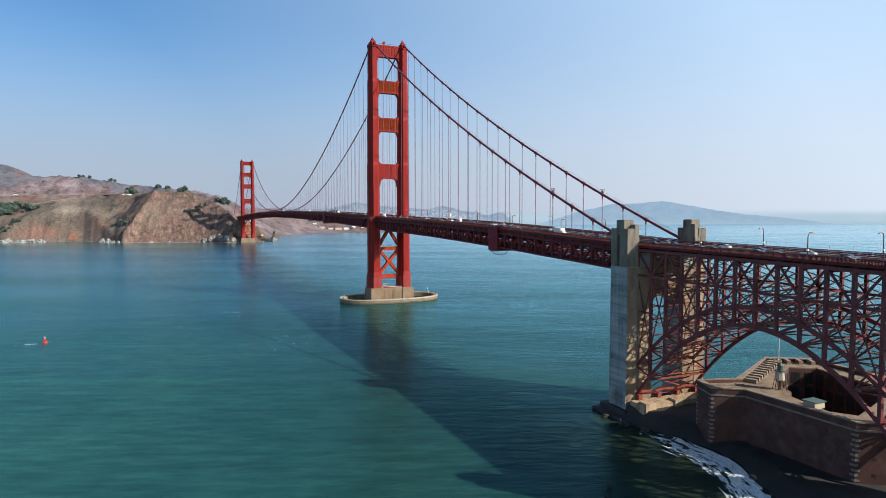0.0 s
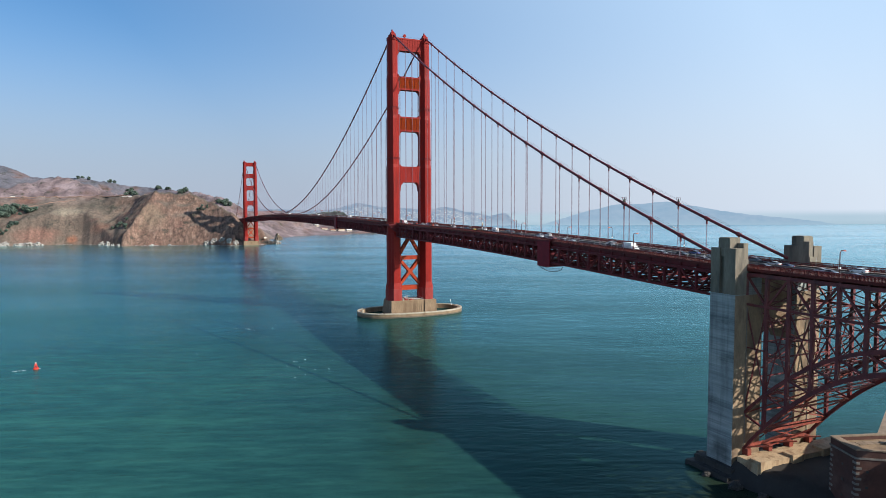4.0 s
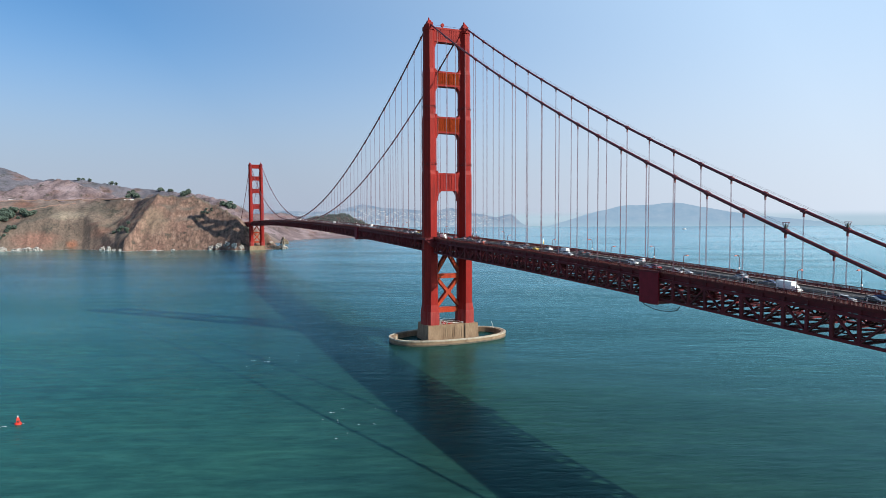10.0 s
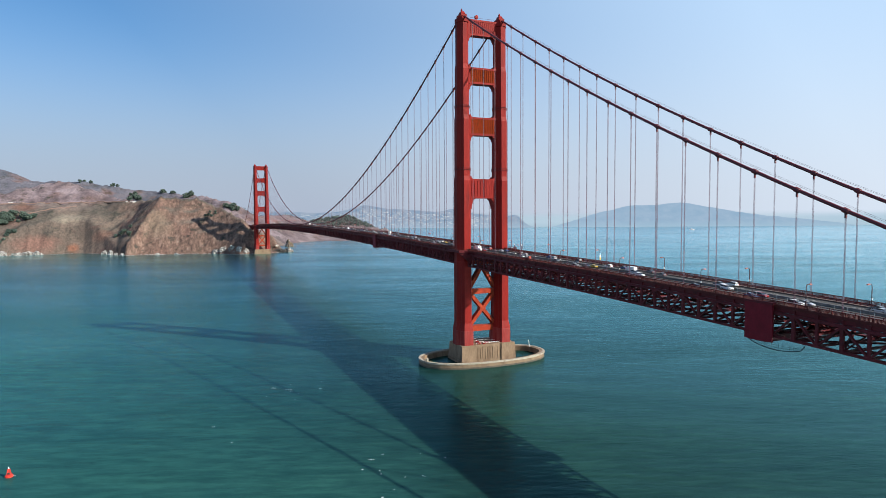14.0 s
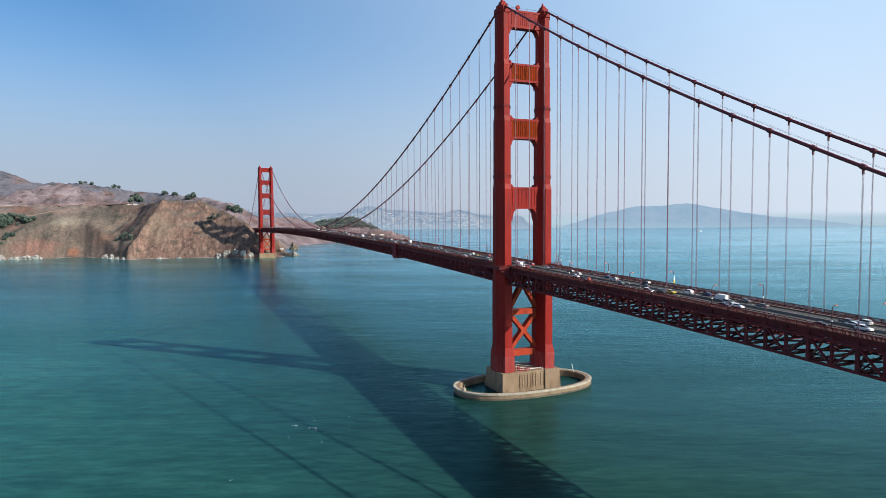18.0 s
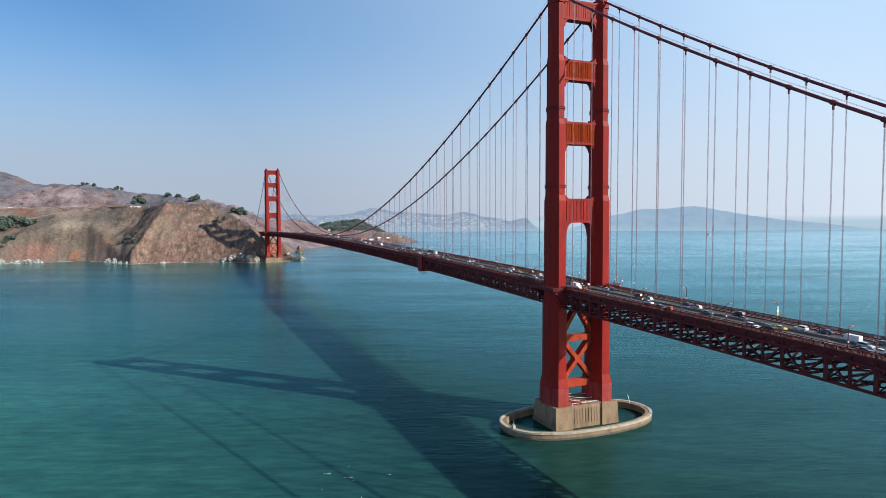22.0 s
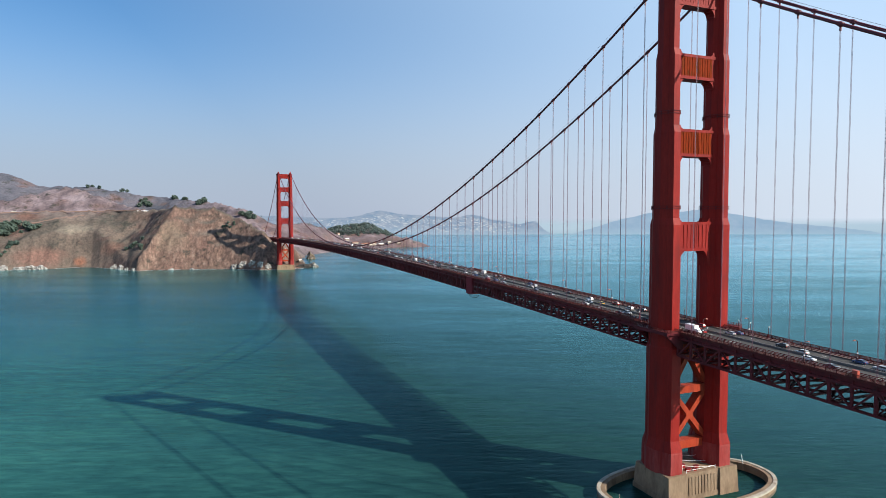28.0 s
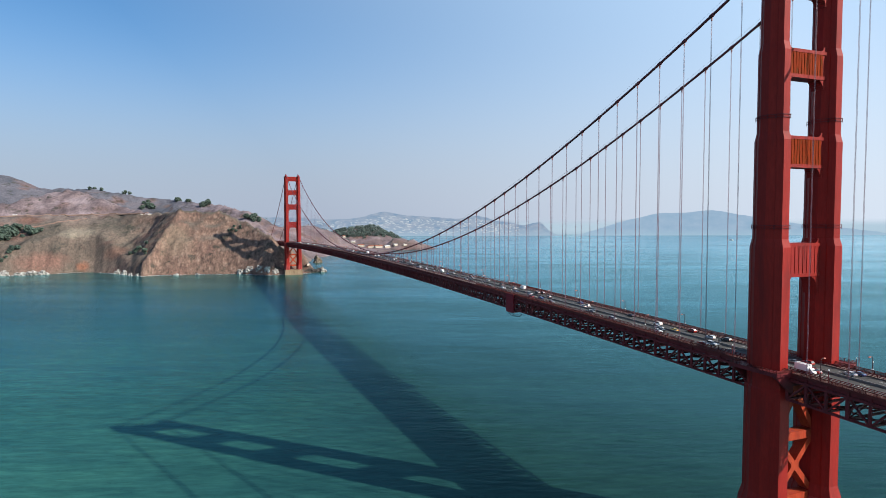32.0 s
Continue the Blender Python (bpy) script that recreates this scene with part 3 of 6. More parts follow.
COAST = [(-1400, 1530), (-612, 1508), (-544, 1508), (-476, 1532), (-428, 1520), (-362, 1436), (-325, 1372), (-285, 1180)]


def land(x, y):
    h = 0.0
    big = noise.noise((x * 0.006, y * 0.006, 3.1)) * 15 + noise.noise((x * 0.018, y * 0.018, 7.7)) * 5
    total = 0.0
    for ax, ay, az, bx, by, bz, s, *west in RIDGES:
        dx, dy = bx - ax, by - ay
        k = min(1.0, max(0.0, ((x - ax) * dx + (y - ay) * dy) / (dx * dx + dy * dy)))
        d = math.hypot(x - ax - k * dx, y - ay - k * dy)
        if west and (x - ax) * dy - (y - ay) * dx > 0:
            s = west[0]
        h = az + k * (bz - az) - s * d + big * min(1.0, d / 90)
        total += math.exp(min(120.0, h / 5.0))
    h = 5.0 * math.log(total + 1e-12)
    gully = abs(noise.noise((x * 0.028, y * 0.028, 1.3)))
    fine = abs(noise.noise((x * 0.075, y * 0.045, 6.3)))
    front = min(1.0, max(0.0, (1680 - y) / 60))
    h += ((0.35 - gully) * (14 - 2 * front) + (0.3 - fine) * (2 + 2.5 * front)) * min(1.0, max(0.0, h / 40)) + noise.noise((x * 0.13, y * 0.13, 5.0)) * (0.5 + 1.5 * front)
    edge = COAST[0][1] + sum((q - p) * min(1.0, max(0.0, (x - a) / (b - a))) for (a, p), (b, q) in zip(COAST, COAST[1:]))
    edge += 7 * noise.noise((x * 0.03, 0.0, 8.0)) + 5 * noise.noise((x * 0.09, 0.0, 3.0))
    if x < -285:
        h = min(h, (y - edge) * (1.05 + 0.15 * noise.noise((x * 0.02, y * 0.01, 4.0))))
    return max(-12.0, h)


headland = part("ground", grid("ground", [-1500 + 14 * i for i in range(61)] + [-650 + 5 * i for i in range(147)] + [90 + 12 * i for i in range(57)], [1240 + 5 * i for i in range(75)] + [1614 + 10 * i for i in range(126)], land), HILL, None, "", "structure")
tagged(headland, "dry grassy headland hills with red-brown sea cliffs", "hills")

EYE = (-190, -350)


def far_shore(name, label, r, az0, az1, crest, material, depth=100.0):
    """A far hill range standing across the strait."""
    n, rows = 160, ((-1.0, 0.0), (-0.8, 0.28), (-0.5, 0.62), (-0.25, 0.86), (0.0, 1.0), (0.5, 0.4))
    s = Soup()
    for k, v in rows:
        for i in range(n + 1):
            a = az0 + (az1 - az0) * i / n
            rr = (r + k * depth) / math.cos(radians(a - 22.8))
            h = crest(a, i / n) * v
            wob = 1 + 0.10 * noise.noise((a * 2.0, k * 3, 2.0)) if 0 < v < 1 else 1
            s.v.append((EYE[0] + rr * math.sin(radians(a)), EYE[1] + rr * math.cos(radians(a)), max(-1, h * wob)))
    for j in range(len(rows) - 1):
        s.f += [(j * (n + 1) + i, j * (n + 1) + i + 1, (j + 1) * (n + 1) + i + 1, (j + 1) * (n + 1) + i) for i in range(n)]
    ob = part(name, s, material, None, "", "structure", True)
    return tagged(ob, label, "distant hills")


def bumps(*hills):
    def f(a, u):
        h = max(0.0, sum(z * math.exp(-((a - c) / w) ** 2) for c, w, z in hills))
        edge = min(1.0, u / 0.06, (1 - u) / 0.06)
        return (h + 4 * noise.noise((a * 1.3, 4.0, 1.0)) + 3 * noise.noise((a * 4.1, 2.0, 1.0)) + 2.5 * noise.noise((a * 11.0, 2.0, 1.0))) * max(0.0, edge)
    return f


FAR_CRESTS = ((2.5, 2.6, 113), (6.0, 2.6, 99), (9.5, 2.6, 99), (12.8, 2.2, 85), (15.7, 2.0, 143), (18.6, 2.0, 107), (21.3, 2.0, 100), (24.1, 1.7, 120), (26.8, 1.7, 84), (29.5, 1.3, 86))
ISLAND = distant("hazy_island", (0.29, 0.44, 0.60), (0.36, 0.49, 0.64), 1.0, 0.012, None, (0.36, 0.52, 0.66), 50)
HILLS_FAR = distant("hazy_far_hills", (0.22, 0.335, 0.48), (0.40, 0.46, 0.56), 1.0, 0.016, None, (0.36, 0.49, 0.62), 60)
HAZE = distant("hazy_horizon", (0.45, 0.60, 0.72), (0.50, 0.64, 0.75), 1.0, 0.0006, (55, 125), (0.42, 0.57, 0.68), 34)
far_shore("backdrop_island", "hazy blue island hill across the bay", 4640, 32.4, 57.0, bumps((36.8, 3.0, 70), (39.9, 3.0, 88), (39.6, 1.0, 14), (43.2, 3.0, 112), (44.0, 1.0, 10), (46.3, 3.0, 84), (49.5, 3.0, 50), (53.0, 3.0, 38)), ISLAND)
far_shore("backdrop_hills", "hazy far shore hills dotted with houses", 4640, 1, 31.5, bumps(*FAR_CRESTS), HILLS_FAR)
# Added glowing sheet, painted as haze, hides the sea's far end.
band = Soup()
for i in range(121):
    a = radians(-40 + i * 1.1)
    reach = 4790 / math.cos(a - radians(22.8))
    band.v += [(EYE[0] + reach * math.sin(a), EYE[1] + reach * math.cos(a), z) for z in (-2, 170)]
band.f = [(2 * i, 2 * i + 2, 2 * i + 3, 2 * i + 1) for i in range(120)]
tagged(part("backdrop_haze", band, HAZE, None, "", "structure"), "glowing sheet for pale haze over the far water", "haze")


# ---- bridge levels ----
def rail_z(y):
    """Height of the top of the railing along the bridge."""
    if y < -SIDE:
        return 65.8 + (y + SIDE) * 0.012
    if y < 0 or y > SPAN:
        d = -y if y < 0 else y - SPAN
        return 75.3 - 0.0045 * d - 6.35e-5 * d * d - 0.8 * min(1.0, d / 50) + 0.32 * max(0.0, (d - 280) / 63)
    return 75.3 + 8.0 * (1 - ((y - 640) / 640) ** 2)


def cable_z(y):
    if 0 <= y <= SPAN:
        return 83.8 + 143.4 * ((y - 640) / 640) ** 2
    d = -y if y < 0 else y - SPAN
    return 227.2 - 0.5911 * d + 3.414e-4 * d * d


# ---- towers ----
def loft(rings):
    """One closed mesh through a pile of equal loops."""
    s, n = Soup(), len(rings[0])
    s.v = [tuple(p) for r in rings for p in r]
    for j in range(len(rings) - 1):
        s.f += [(j * n + i, j * n + (i + 1) % n, (j + 1) * n + (i + 1) % n, (j + 1) * n + i) for i in range(n)]
    s.f += [tuple(range(n - 1, -1, -1)), tuple((len(rings) - 1) * n + i for i in range(n))]
    return s


def leg_plan(h, b, core, cx):
    """Faceted plan of a cellular tower leg: a narrow face h at each end b, widening to the core across the road."""
    v = h + 0.45 * (core - h)
    q = [(h, b), (v, b * 0.70), (v, b * 0.64), (core, b * 0.29)]
    q = q + [(x, -y) for x, y in reversed(q)]
    return [(cx + x, y) for x, y in q] + [(cx - x, y) for x, y in reversed(q)]


LEVELS = [(26, 66, 2.4, 8.1, 5.3), (66, 119.5, 2.05, 7.3, 5.1), (122.5, 159, 1.75, 6.45, 4.8), (162, 191.5, 1.6, 5.7, 4.4), (194.5, 221, 1.45, 5.0, 4.0)]


def tower(y0, label, big):
    t = thing("bridge_tower", label, "bridge tower", "towers of the bridge", at=(0, y0, 0))
    for side in (-1, 1):
        cx = side * HALF
        plans = [(21.3, (3.1, 9.3, 6.2)), (21.5, (3.1, 9.3, 6.2))]
        part("leg_base", loft([[(*p, z) for p in leg_plan(h, b, c, cx)] for z, h, b, c in ((11.4, 3.15, 9.36, 6.26), (20.6, 3.15, 9.36, 6.26), (21.3, 3.0, 9.2, 6.1))]), PRIMER, t, "patchy pink-primed leg base")
        for z0, z1, *plan in LEVELS:
            plans += [(max(z0, plans[-1][0] + 0.8), plan), (z1, plan)]
        plans += [(221.2, (1.75, 5.4, 4.3)), (223.6, (1.75, 5.4, 4.3)), (223.8, (1.3, 4.3, 3.2)), (225.4, (1.3, 4.3, 3.2))]
        s = loft([[(*p, z) for p in leg_plan(*plan, cx)] for z, plan in plans])
        leg = part("leg", s, ORANGE, t)
        if big:
            for z in (126.5, 167.0):
                h, b, c = next((h, b, c) for z0, z1, h, b, c in LEVELS if z0 <= z <= z1)
                g = Soup()
                for k in (0.0, 1.0):
                    outer, inner = leg_plan(h + 0.32, b + 0.32, c + 0.32, cx), leg_plan(h + 0.12, b + 0.12, c + 0.12, cx)
                    n = len(outer)
                    g.add([*[(*p, z + k) for p in outer], *[(*p, z + k + 0.2) for p in outer], *[(*p, z + k + 0.2) for p in inner], *[(*p, z + k) for p in inner]],
                          [q for i in range(n) for m in [(i + 1) % n] for q in ((i, m, n + m, n + i), (n + i, n + m, 2 * n + m, 2 * n + i), (2 * n + i, 2 * n + m, 3 * n + m, 3 * n + i), (3 * n + i, 3 * n + m, m, i))])
                for px, py in leg_plan(h + 0.25, b + 0.25, c + 0.25, cx):
                    g.box(px - 0.09, px + 0.09, py - 0.09, py + 0.09, z - 0.4, z + 1.3)
                part("inspection_rail", g, STEEL, leg)
        s = Soup()
        s.box(cx - 2.0, cx + 2.0, -3.4, 3.4, 225.2, 226.6)
        s.hexa([(cx - 1.5, -3.0, 226.6), (cx + 1.5, -3.0, 226.6), (cx + 1.5, 3.0, 226.6), (cx - 1.5, 3.0, 226.6)], [(cx - 0.9, -1.6, 228.6), (cx + 0.9, -1.6, 228.6), (cx + 0.9, 1.6, 228.6), (cx - 0.9, 1.6, 228.6)])
        part("cable_saddle", s, ORANGE, t)
        part("beacon", Soup().tube([(cx, 0, 228.6), (cx, 0, 229.4), (cx, 0, 230.0), (cx, 0, 230.8)], [0.7, 0.75, 0.5, 0.1], 8), ORANGE, t)
    bars = [(213.8, 224.0, 2.6, ORANGE, 12), (182.6, 193.2, 2.8, WEATHERED, 12), (149.2, 161.0, 3.0, WEATHERED, 12), (107.9, 120.7, 3.2, ORANGE, 8)]
    for z0, z1, d, mat, n in bars:
        mat = mat if big else ORANGE
        x = HALF - 2.0
        prof = [(-d, z0), (d, z0), (d, z0 + 1.3), (d - 0.36, z0 + 1.3), (d - 0.36, z1 - 1.2), (d, z1 - 1.2), (d, z1), (-d, z1), (-d, z1 - 1.2), (-d + 0.36, z1 - 1.2), (-d + 0.36, z0 + 1.3), (-d, z0 + 1.3)]
        s = loft([[(-x, *p) for p in prof], [(x, *p) for p in prof]])
        strut = part("portal_strut", s, ORANGE, t, "rust-streaked orange fluted strut" if mat is WEATHERED else "")
        for sg in (-1, 1):
            for i in range(n):
                xx = -8.6 + 17.2 * (i + 0.5) / n
                w = 6.9 / n
                part("rib", Soup().box(xx - w, xx + w, sg * (d - 0.3) - 0.16, sg * (d - 0.3) + 0.16, z0 + 1.3, z1 - 1.2), mat, strut)
        a = next(c for p, q, h, b, c in LEVELS if p - 4 <= z0 - 3 <= q)
        for sg in (-1, 1):
            inner = sg * (HALF - a)
            steps = ((1.9, 0.6), (1.25, 1.25), (0.7, 2.1), (0.3, 3.4)) if z0 > 115 else ((2.9, 0.6), (2.1, 1.3), (1.5, 2.2), (1.0, 3.4), (0.6, 5.0), (0.3, 7.0))
            line, last = [(inner + sg * 0.6, z0)], 0.0
            for w, h in steps:
                line += [(inner - sg * w, z0 - last), (inner - sg * w, z0 - h)]
                last = h
            line.append((inner + sg * 0.6, z0 - last))
            s = Soup().hexa([(x, -d + 0.3, z) for x, z in line], [(x, d - 0.3, z) for x, z in line])
            part("bracket", s, ORANGE, t)
            if z1 < 220:
                line = [(inner + sg * 0.6, z1)] + [(inner - sg * w, z1 + h) for w, h in ((1.5, 0.0), (1.5, 0.35), (0.8, 0.35), (0.8, 0.9), (0.35, 0.9), (0.35, 1.7))] + [(inner + sg * 0.6, z1 + 1.7)]
                part("bracket", Soup().hexa([(x, -d + 0.4, z) for x, z in line], [(x, d - 0.4, z) for x, z in line]), ORANGE, t)
    if big:
        b = part("beacon_drum", Soup().tube([(-3.2, -0.6, 226.4), (-3.2, -0.5, 226.4), (-3.2, 0.5, 226.4), (-3.2, 0.6, 226.4)], [0.9, 1.3, 1.3, 0.9], 14), ORANGE, t, "round red air-traffic beacon drum")
        part("stand", Soup().box(-3.5, -2.9, -0.4, 0.4, 223.9, 225.4), ORANGE, b)
        part("walkway_rail", Soup().beam((-9, -2.4, 225.1), (9, -2.4, 225.1), 0.1, 0.1).beam((-9, 2.4, 225.1), (9, 2.4, 225.1), 0.1, 0.1), STEEL, t)
    # bracing below the road
    for z0, z1 in ((19.4, 23.0), (44.4, 47.6), (64.0, 66.8)):
        s = Soup().box(-9.2, 9.2, -2.2, 2.2, z0, z1)
        part("cross_strut", s, LIGHT_ORANGE, t)
    for p, q in (((-9.2, 23.6), (9.2, 45.2)), ((9.2, 23.6), (-9.2, 45.2)), ((-9.2, 48.6), (0.4, 64.2)), ((9.2, 48.6), (-0.4, 64.2))):
        part("diagonal_brace", Soup().beam((p[0], 0, p[1]), (q[0], 0, q[1]), 4.2 if p[0] < 0 else 4.1, 2.2, (0, 0, 1)), LIGHT_ORANGE, t)
    for z in (34.4,):
        part("gusset_plate", Soup().prism([(-2.0, -2.2), (2.0, -2.2), (2.0, 2.2), (-2.0, 2.2)], z - 1.8, z + 1.8), LIGHT_ORANGE, t)
    # traffic-level collar where the walkway goes round the legs
    for side in (-1, 1):
        cx = side * HALF
        s = Soup()
        x0, x1 = sorted((cx - side * 2.0, cx + side * 7.4))
        zz = rail_z(0)
        s.box(x0, x1, -10.5, 10.5, zz - 2.6, zz - 1.2)
        deck = part("walkway_platform", s, STEEL, t)
        r = Soup()
        xo = cx + side * 7.3
        for z in (zz - 0.1, zz - 0.65, zz - 1.1):
            r.box(xo - 0.08, xo + 0.08, -10.4, 10.4, z - 0.06, z + 0.06)
            for yy in (-10.4, 10.4):
                r.box(min(cx, xo), max(cx, xo), yy - 0.08, yy + 0.08, z - 0.06, z + 0.06)
        for k in range(15):
            yy = -10.4 + 20.8 * k / 14
            r.box(xo - 0.1, xo + 0.1, yy - 0.1, yy + 0.1, zz - 1.2, zz)
        part("railing", r, RAIL_PAINT, deck)
        for yy in (-9.2, 9.2):
            part("haunch_bracket", Soup().hexa([(x0, yy - 0.5, zz - 2.6), (x1, yy - 0.5, zz - 2.6), (x1, yy + 0.5, zz - 2.6), (x0, yy + 0.5, zz - 2.6)], [(x0, yy - 0.5, zz - 10), (x0 + 0.4, yy - 0.5, zz - 10), (x0 + 0.4, yy + 0.5, zz - 10), (x0, yy + 0.5, zz - 10)]) if side > 0 else Soup().hexa([(x0, yy - 0.5, zz - 2.6), (x1, yy - 0.5, zz - 2.6), (x1, yy + 0.5, zz - 2.6), (x0, yy + 0.5, zz - 2.6)], [(x1 - 0.4, yy - 0.5, zz - 10), (x1, yy - 0.5, zz - 10), (x1, yy + 0.5, zz - 10), (x1 - 0.4, yy + 0.5, zz - 10)]), STEEL, t)
    return t


south_tower = tower(0.0, "tall international orange steel bridge tower on a concrete pier", True)
north_tower = tower(SPAN, "far-off orange steel bridge tower under the headland", False)


def pier(y0, fluted):
    t = thing("tower_pier", "tan concrete tower pier standing in the water", "bridge pier", "piers of the towers", at=(0, y0, 0))
    s = Soup()
    p = [(-20.2, -11.0), (20.2, -11.0), (20.2, 11.0), (-20.2, 11.0)]
    s.prism(p, -4, 2.2, 1.0).prism([(x * 0.985, y * 0.975) for x, y in p], 2.2, 11.6, 0.96)
    part("block", s, PIER_CONCRETE, t)
    if fluted:
        for i in range(9):
            x = -7.2 + 14.4 * i / 8
            part("buttress", Soup().hexa([(x - 0.72, -11.02, 2.2), (x + 0.72, -11.02, 2.2), (x + 0.72, -10.2, 2.2), (x - 0.72, -10.2, 2.2)], [(x - 0.68, -10.62, 10.0), (x + 0.68, -10.62, 10.0), (x + 0.68, -10, 10.0), (x - 0.68, -10, 10.0)]), PIER_CONCRETE, t)
        for sg in (-1, 1):
            part("corner_pilaster", Soup().hexa([(sg * 14.4 - 5.4, -11.9, 0), (sg * 14.4 + 5.4, -11.9, 0), (sg * 14.4 + 5.4, -10, 0), (sg * 14.4 - 5.4, -10, 0)], [(sg * 14.4 - 5.0, -11.0, 11.7), (sg * 14.4 + 5.0, -11.0, 11.7), (sg * 14.4 + 5.0, -10, 11.7), (sg * 14.4 - 5.0, -10, 11.7)]), PIER_CONCRETE, t)
    return t


pier(0.0, True)
pier(SPAN, False)

# rails, hoses and gear left on the pier's top between the legs
for k, (p, q, sag) in enumerate((((-8.4, -9.6, 12.9), (8.4, -9.6, 12.9), 0.25), ((-8.2, -7.0, 14.2), (8.3, -9.0, 12.6), 0.7), ((-8.3, 2.0, 14.6), (8.4, -4.0, 13.0), 0.9), ((-8.3, 6.0, 15.6), (8.2, 1.0, 13.6), 0.8))):
    t = thing("safety_line", "white slack safety line strung between the tower legs", "rope", "safety lines on the pier")
    pts = [tuple(Vector(p).lerp(Vector(q), u / 10) - Vector((0, 0, sag * math.sin(math.pi * u / 10)))) for u in range(11)]
    part("line", Soup().tube(pts, 0.09, 5), WHITE, t)
    for e in (p, q):
        part("post", Soup().tube([(e[0], e[1], 11.5), (e[0], e[1], e[2] + 0.2)], 0.08, 6), WHITE, t)
for x, y, w, d, h in ((-5.6, -7.6, 2.2, 1.4, 1.3), (-2.4, -8.2, 1.6, 1.2, 0.9), (0.4, -6.0, 2.4, 1.2, 1.0), (-5.0, -3.5, 1.8, 1.8, 1.5)):
    t = thing("gear_crate", "red-painted gear crate standing on the pier top", "crate", "gear on the pier", at=(x, y, 11.58))
    part("box", Soup().box(-w / 2, w / 2, -d / 2, d / 2, 0, h), ORANGE, t)
    part("lid", Soup().box(-w / 2 - 0.06, w / 2 + 0.06, -d / 2 - 0.06, d / 2 + 0.06, h, h + 0.12), STEEL, t)


def fender():
    t = thing("pier_fender", "pale oval concrete fender ring round the pier", "fender wall", at=(0, -2, 0))
    def ring(rx, ry, p=2.35, n=96):
        out = []
        for i in range(n):
            a = 2 * math.pi * i / n
            c, s = math.cos(a), math.sin(a)
            out.append((rx * math.copysign(abs(c) ** (2 / p), c), ry * math.copysign(abs(s) ** (2 / p), s)))
        return out
    def shell(s, outer, inner, z0, z1):
        n = len(outer)
        s.add([*[(*p, z0) for p in outer], *[(*p, z1) for p in outer], *[(*p, z1) for p in inner], *[(*p, z0) for p in inner]],
              [q for i in range(n) for j in [(i + 1) % n] for q in ((i, j, n + j, n + i), (n + i, n + j, 2 * n + j, 2 * n + i), (2 * n + i, 2 * n + j, 3 * n + j, 3 * n + i), (3 * n + i, 3 * n + j, j, i))])
        return s
    part("wall", shell(Soup(), ring(44.5, 23.5), ring(41.2, 20.2), -5, 3.5), PIER_CONCRETE, t)
    part("coping", shell(Soup(), ring(44.8, 23.8), ring(43.2, 22.2), 2.9, 3.8), FENDER_CONCRETE, t)
    part("tide_mark", shell(Soup(), ring(44.62, 23.62), ring(44.4, 23.4), -2, 1.0), TIDE, t, "brown wet tide band")
    part("lamp_post", Soup().tube([(-42.6, -6, 3.6), (-42.6, -6, 7.6)], 0.16, 6).box(-43.3, -41.9, -6.7, -5.3, 3.4, 5.6), FENDER_CONCRETE, t, "small concrete hut with a light")
    part("crane_post", Soup().tube([(40, 6, 3.4), (38.6, 6, 8.6)], 0.18, 6), WHITE, t, "white mast")
    return t


fender()


# ---- cables ----
BASKETS = [-1.4 - 15.06 * k for k in (19,)]


def cable(side):
    x = side * HALF
    t = thing("main_cable", "thick dark red main suspension cable over both towers", "bridge cable", "main cables of the bridge")
    ys = [-338 + 338 * i / 30 for i in range(30)] + [SPAN * i / 100 for i in range(101)] + [SPAN + 338 * (i + 1) / 30 for i in range(30)]
    part("strand", Soup().tube([(x, y, cable_z(y)) for y in ys], 0.56, 10), CABLE, t, "", "", True)
    for dx in (-0.75, 0.75):
        part("hand_rope", Soup().tube([(x + dx, y, cable_z(y) + 1.5) for y in ys], 0.03, 4), ROPE, t)
    n = int(SPAN / 15.24)
    spots = [-1.4 - 15.06 * k for k in range(1, 22)] + [SPAN * (k + 1) / (n + 1) for k in range(n)] + [SPAN + 15.24 * k for k in range(1, 22)]
    for y in spots:
        zc, zr = cable_z(y), rail_z(y)
        sl = (cable_z(y + 1) - cable_z(y - 1)) / 2
        d = Vector((0, 1, sl)).normalized()
        c = Vector((x, y, zc))
        band = part("cable_band", Soup().tube([c - d * 0.95, c - d * 0.8, c + d * 0.8, c + d * 0.95], [0.6, 0.82, 0.82, 0.6], 8), CABLE, t)
        if zc - zr > 3.0:
            part("socket", Soup().box(x - 0.26, x + 0.26, y - 0.24, y + 0.24, zc - 2.1, zc - 0.7), CABLE, band)
        if zc - zr > 1.2:
            s = Soup()
            for dy in (-0.11, 0.11):
                for dx in (-0.14, 0.14):
                    s.beam((x + dx, y + dy, zr - 2.2), (x + dx, y + dy, zc), 0.058, 0.058)
            part("suspender", s, ROPE, t)
    for y in BASKETS:
        zc = cable_z(y)
        b = part("marker_light", Soup().tube([(x, y, zc + 0.6), (x, y, zc + 1.6), (x, y, zc + 2.0)], [0.3, 0.34, 0.2], 8), LANTERN, t, "cable marker light in a wire basket")
        for k in range(8):
            a = math.pi * k / 4
            part("basket_wire", Soup().tube([(x + 0.4 * math.cos(a), y + 0.4 * math.sin(a), zc + 0.5), (x + 1.0 * math.cos(a), y + 1.0 * math.sin(a), zc + 2.5)], 0.05, 4), CABLE, b)
        part("basket_rim", Soup().tube([(x + 1.0 * math.cos(math.pi * k / 8), y + 1.0 * math.sin(math.pi * k / 8), zc + 2.5) for k in range(17)], 0.06, 4), CABLE, b)
    return t


cable(-1)
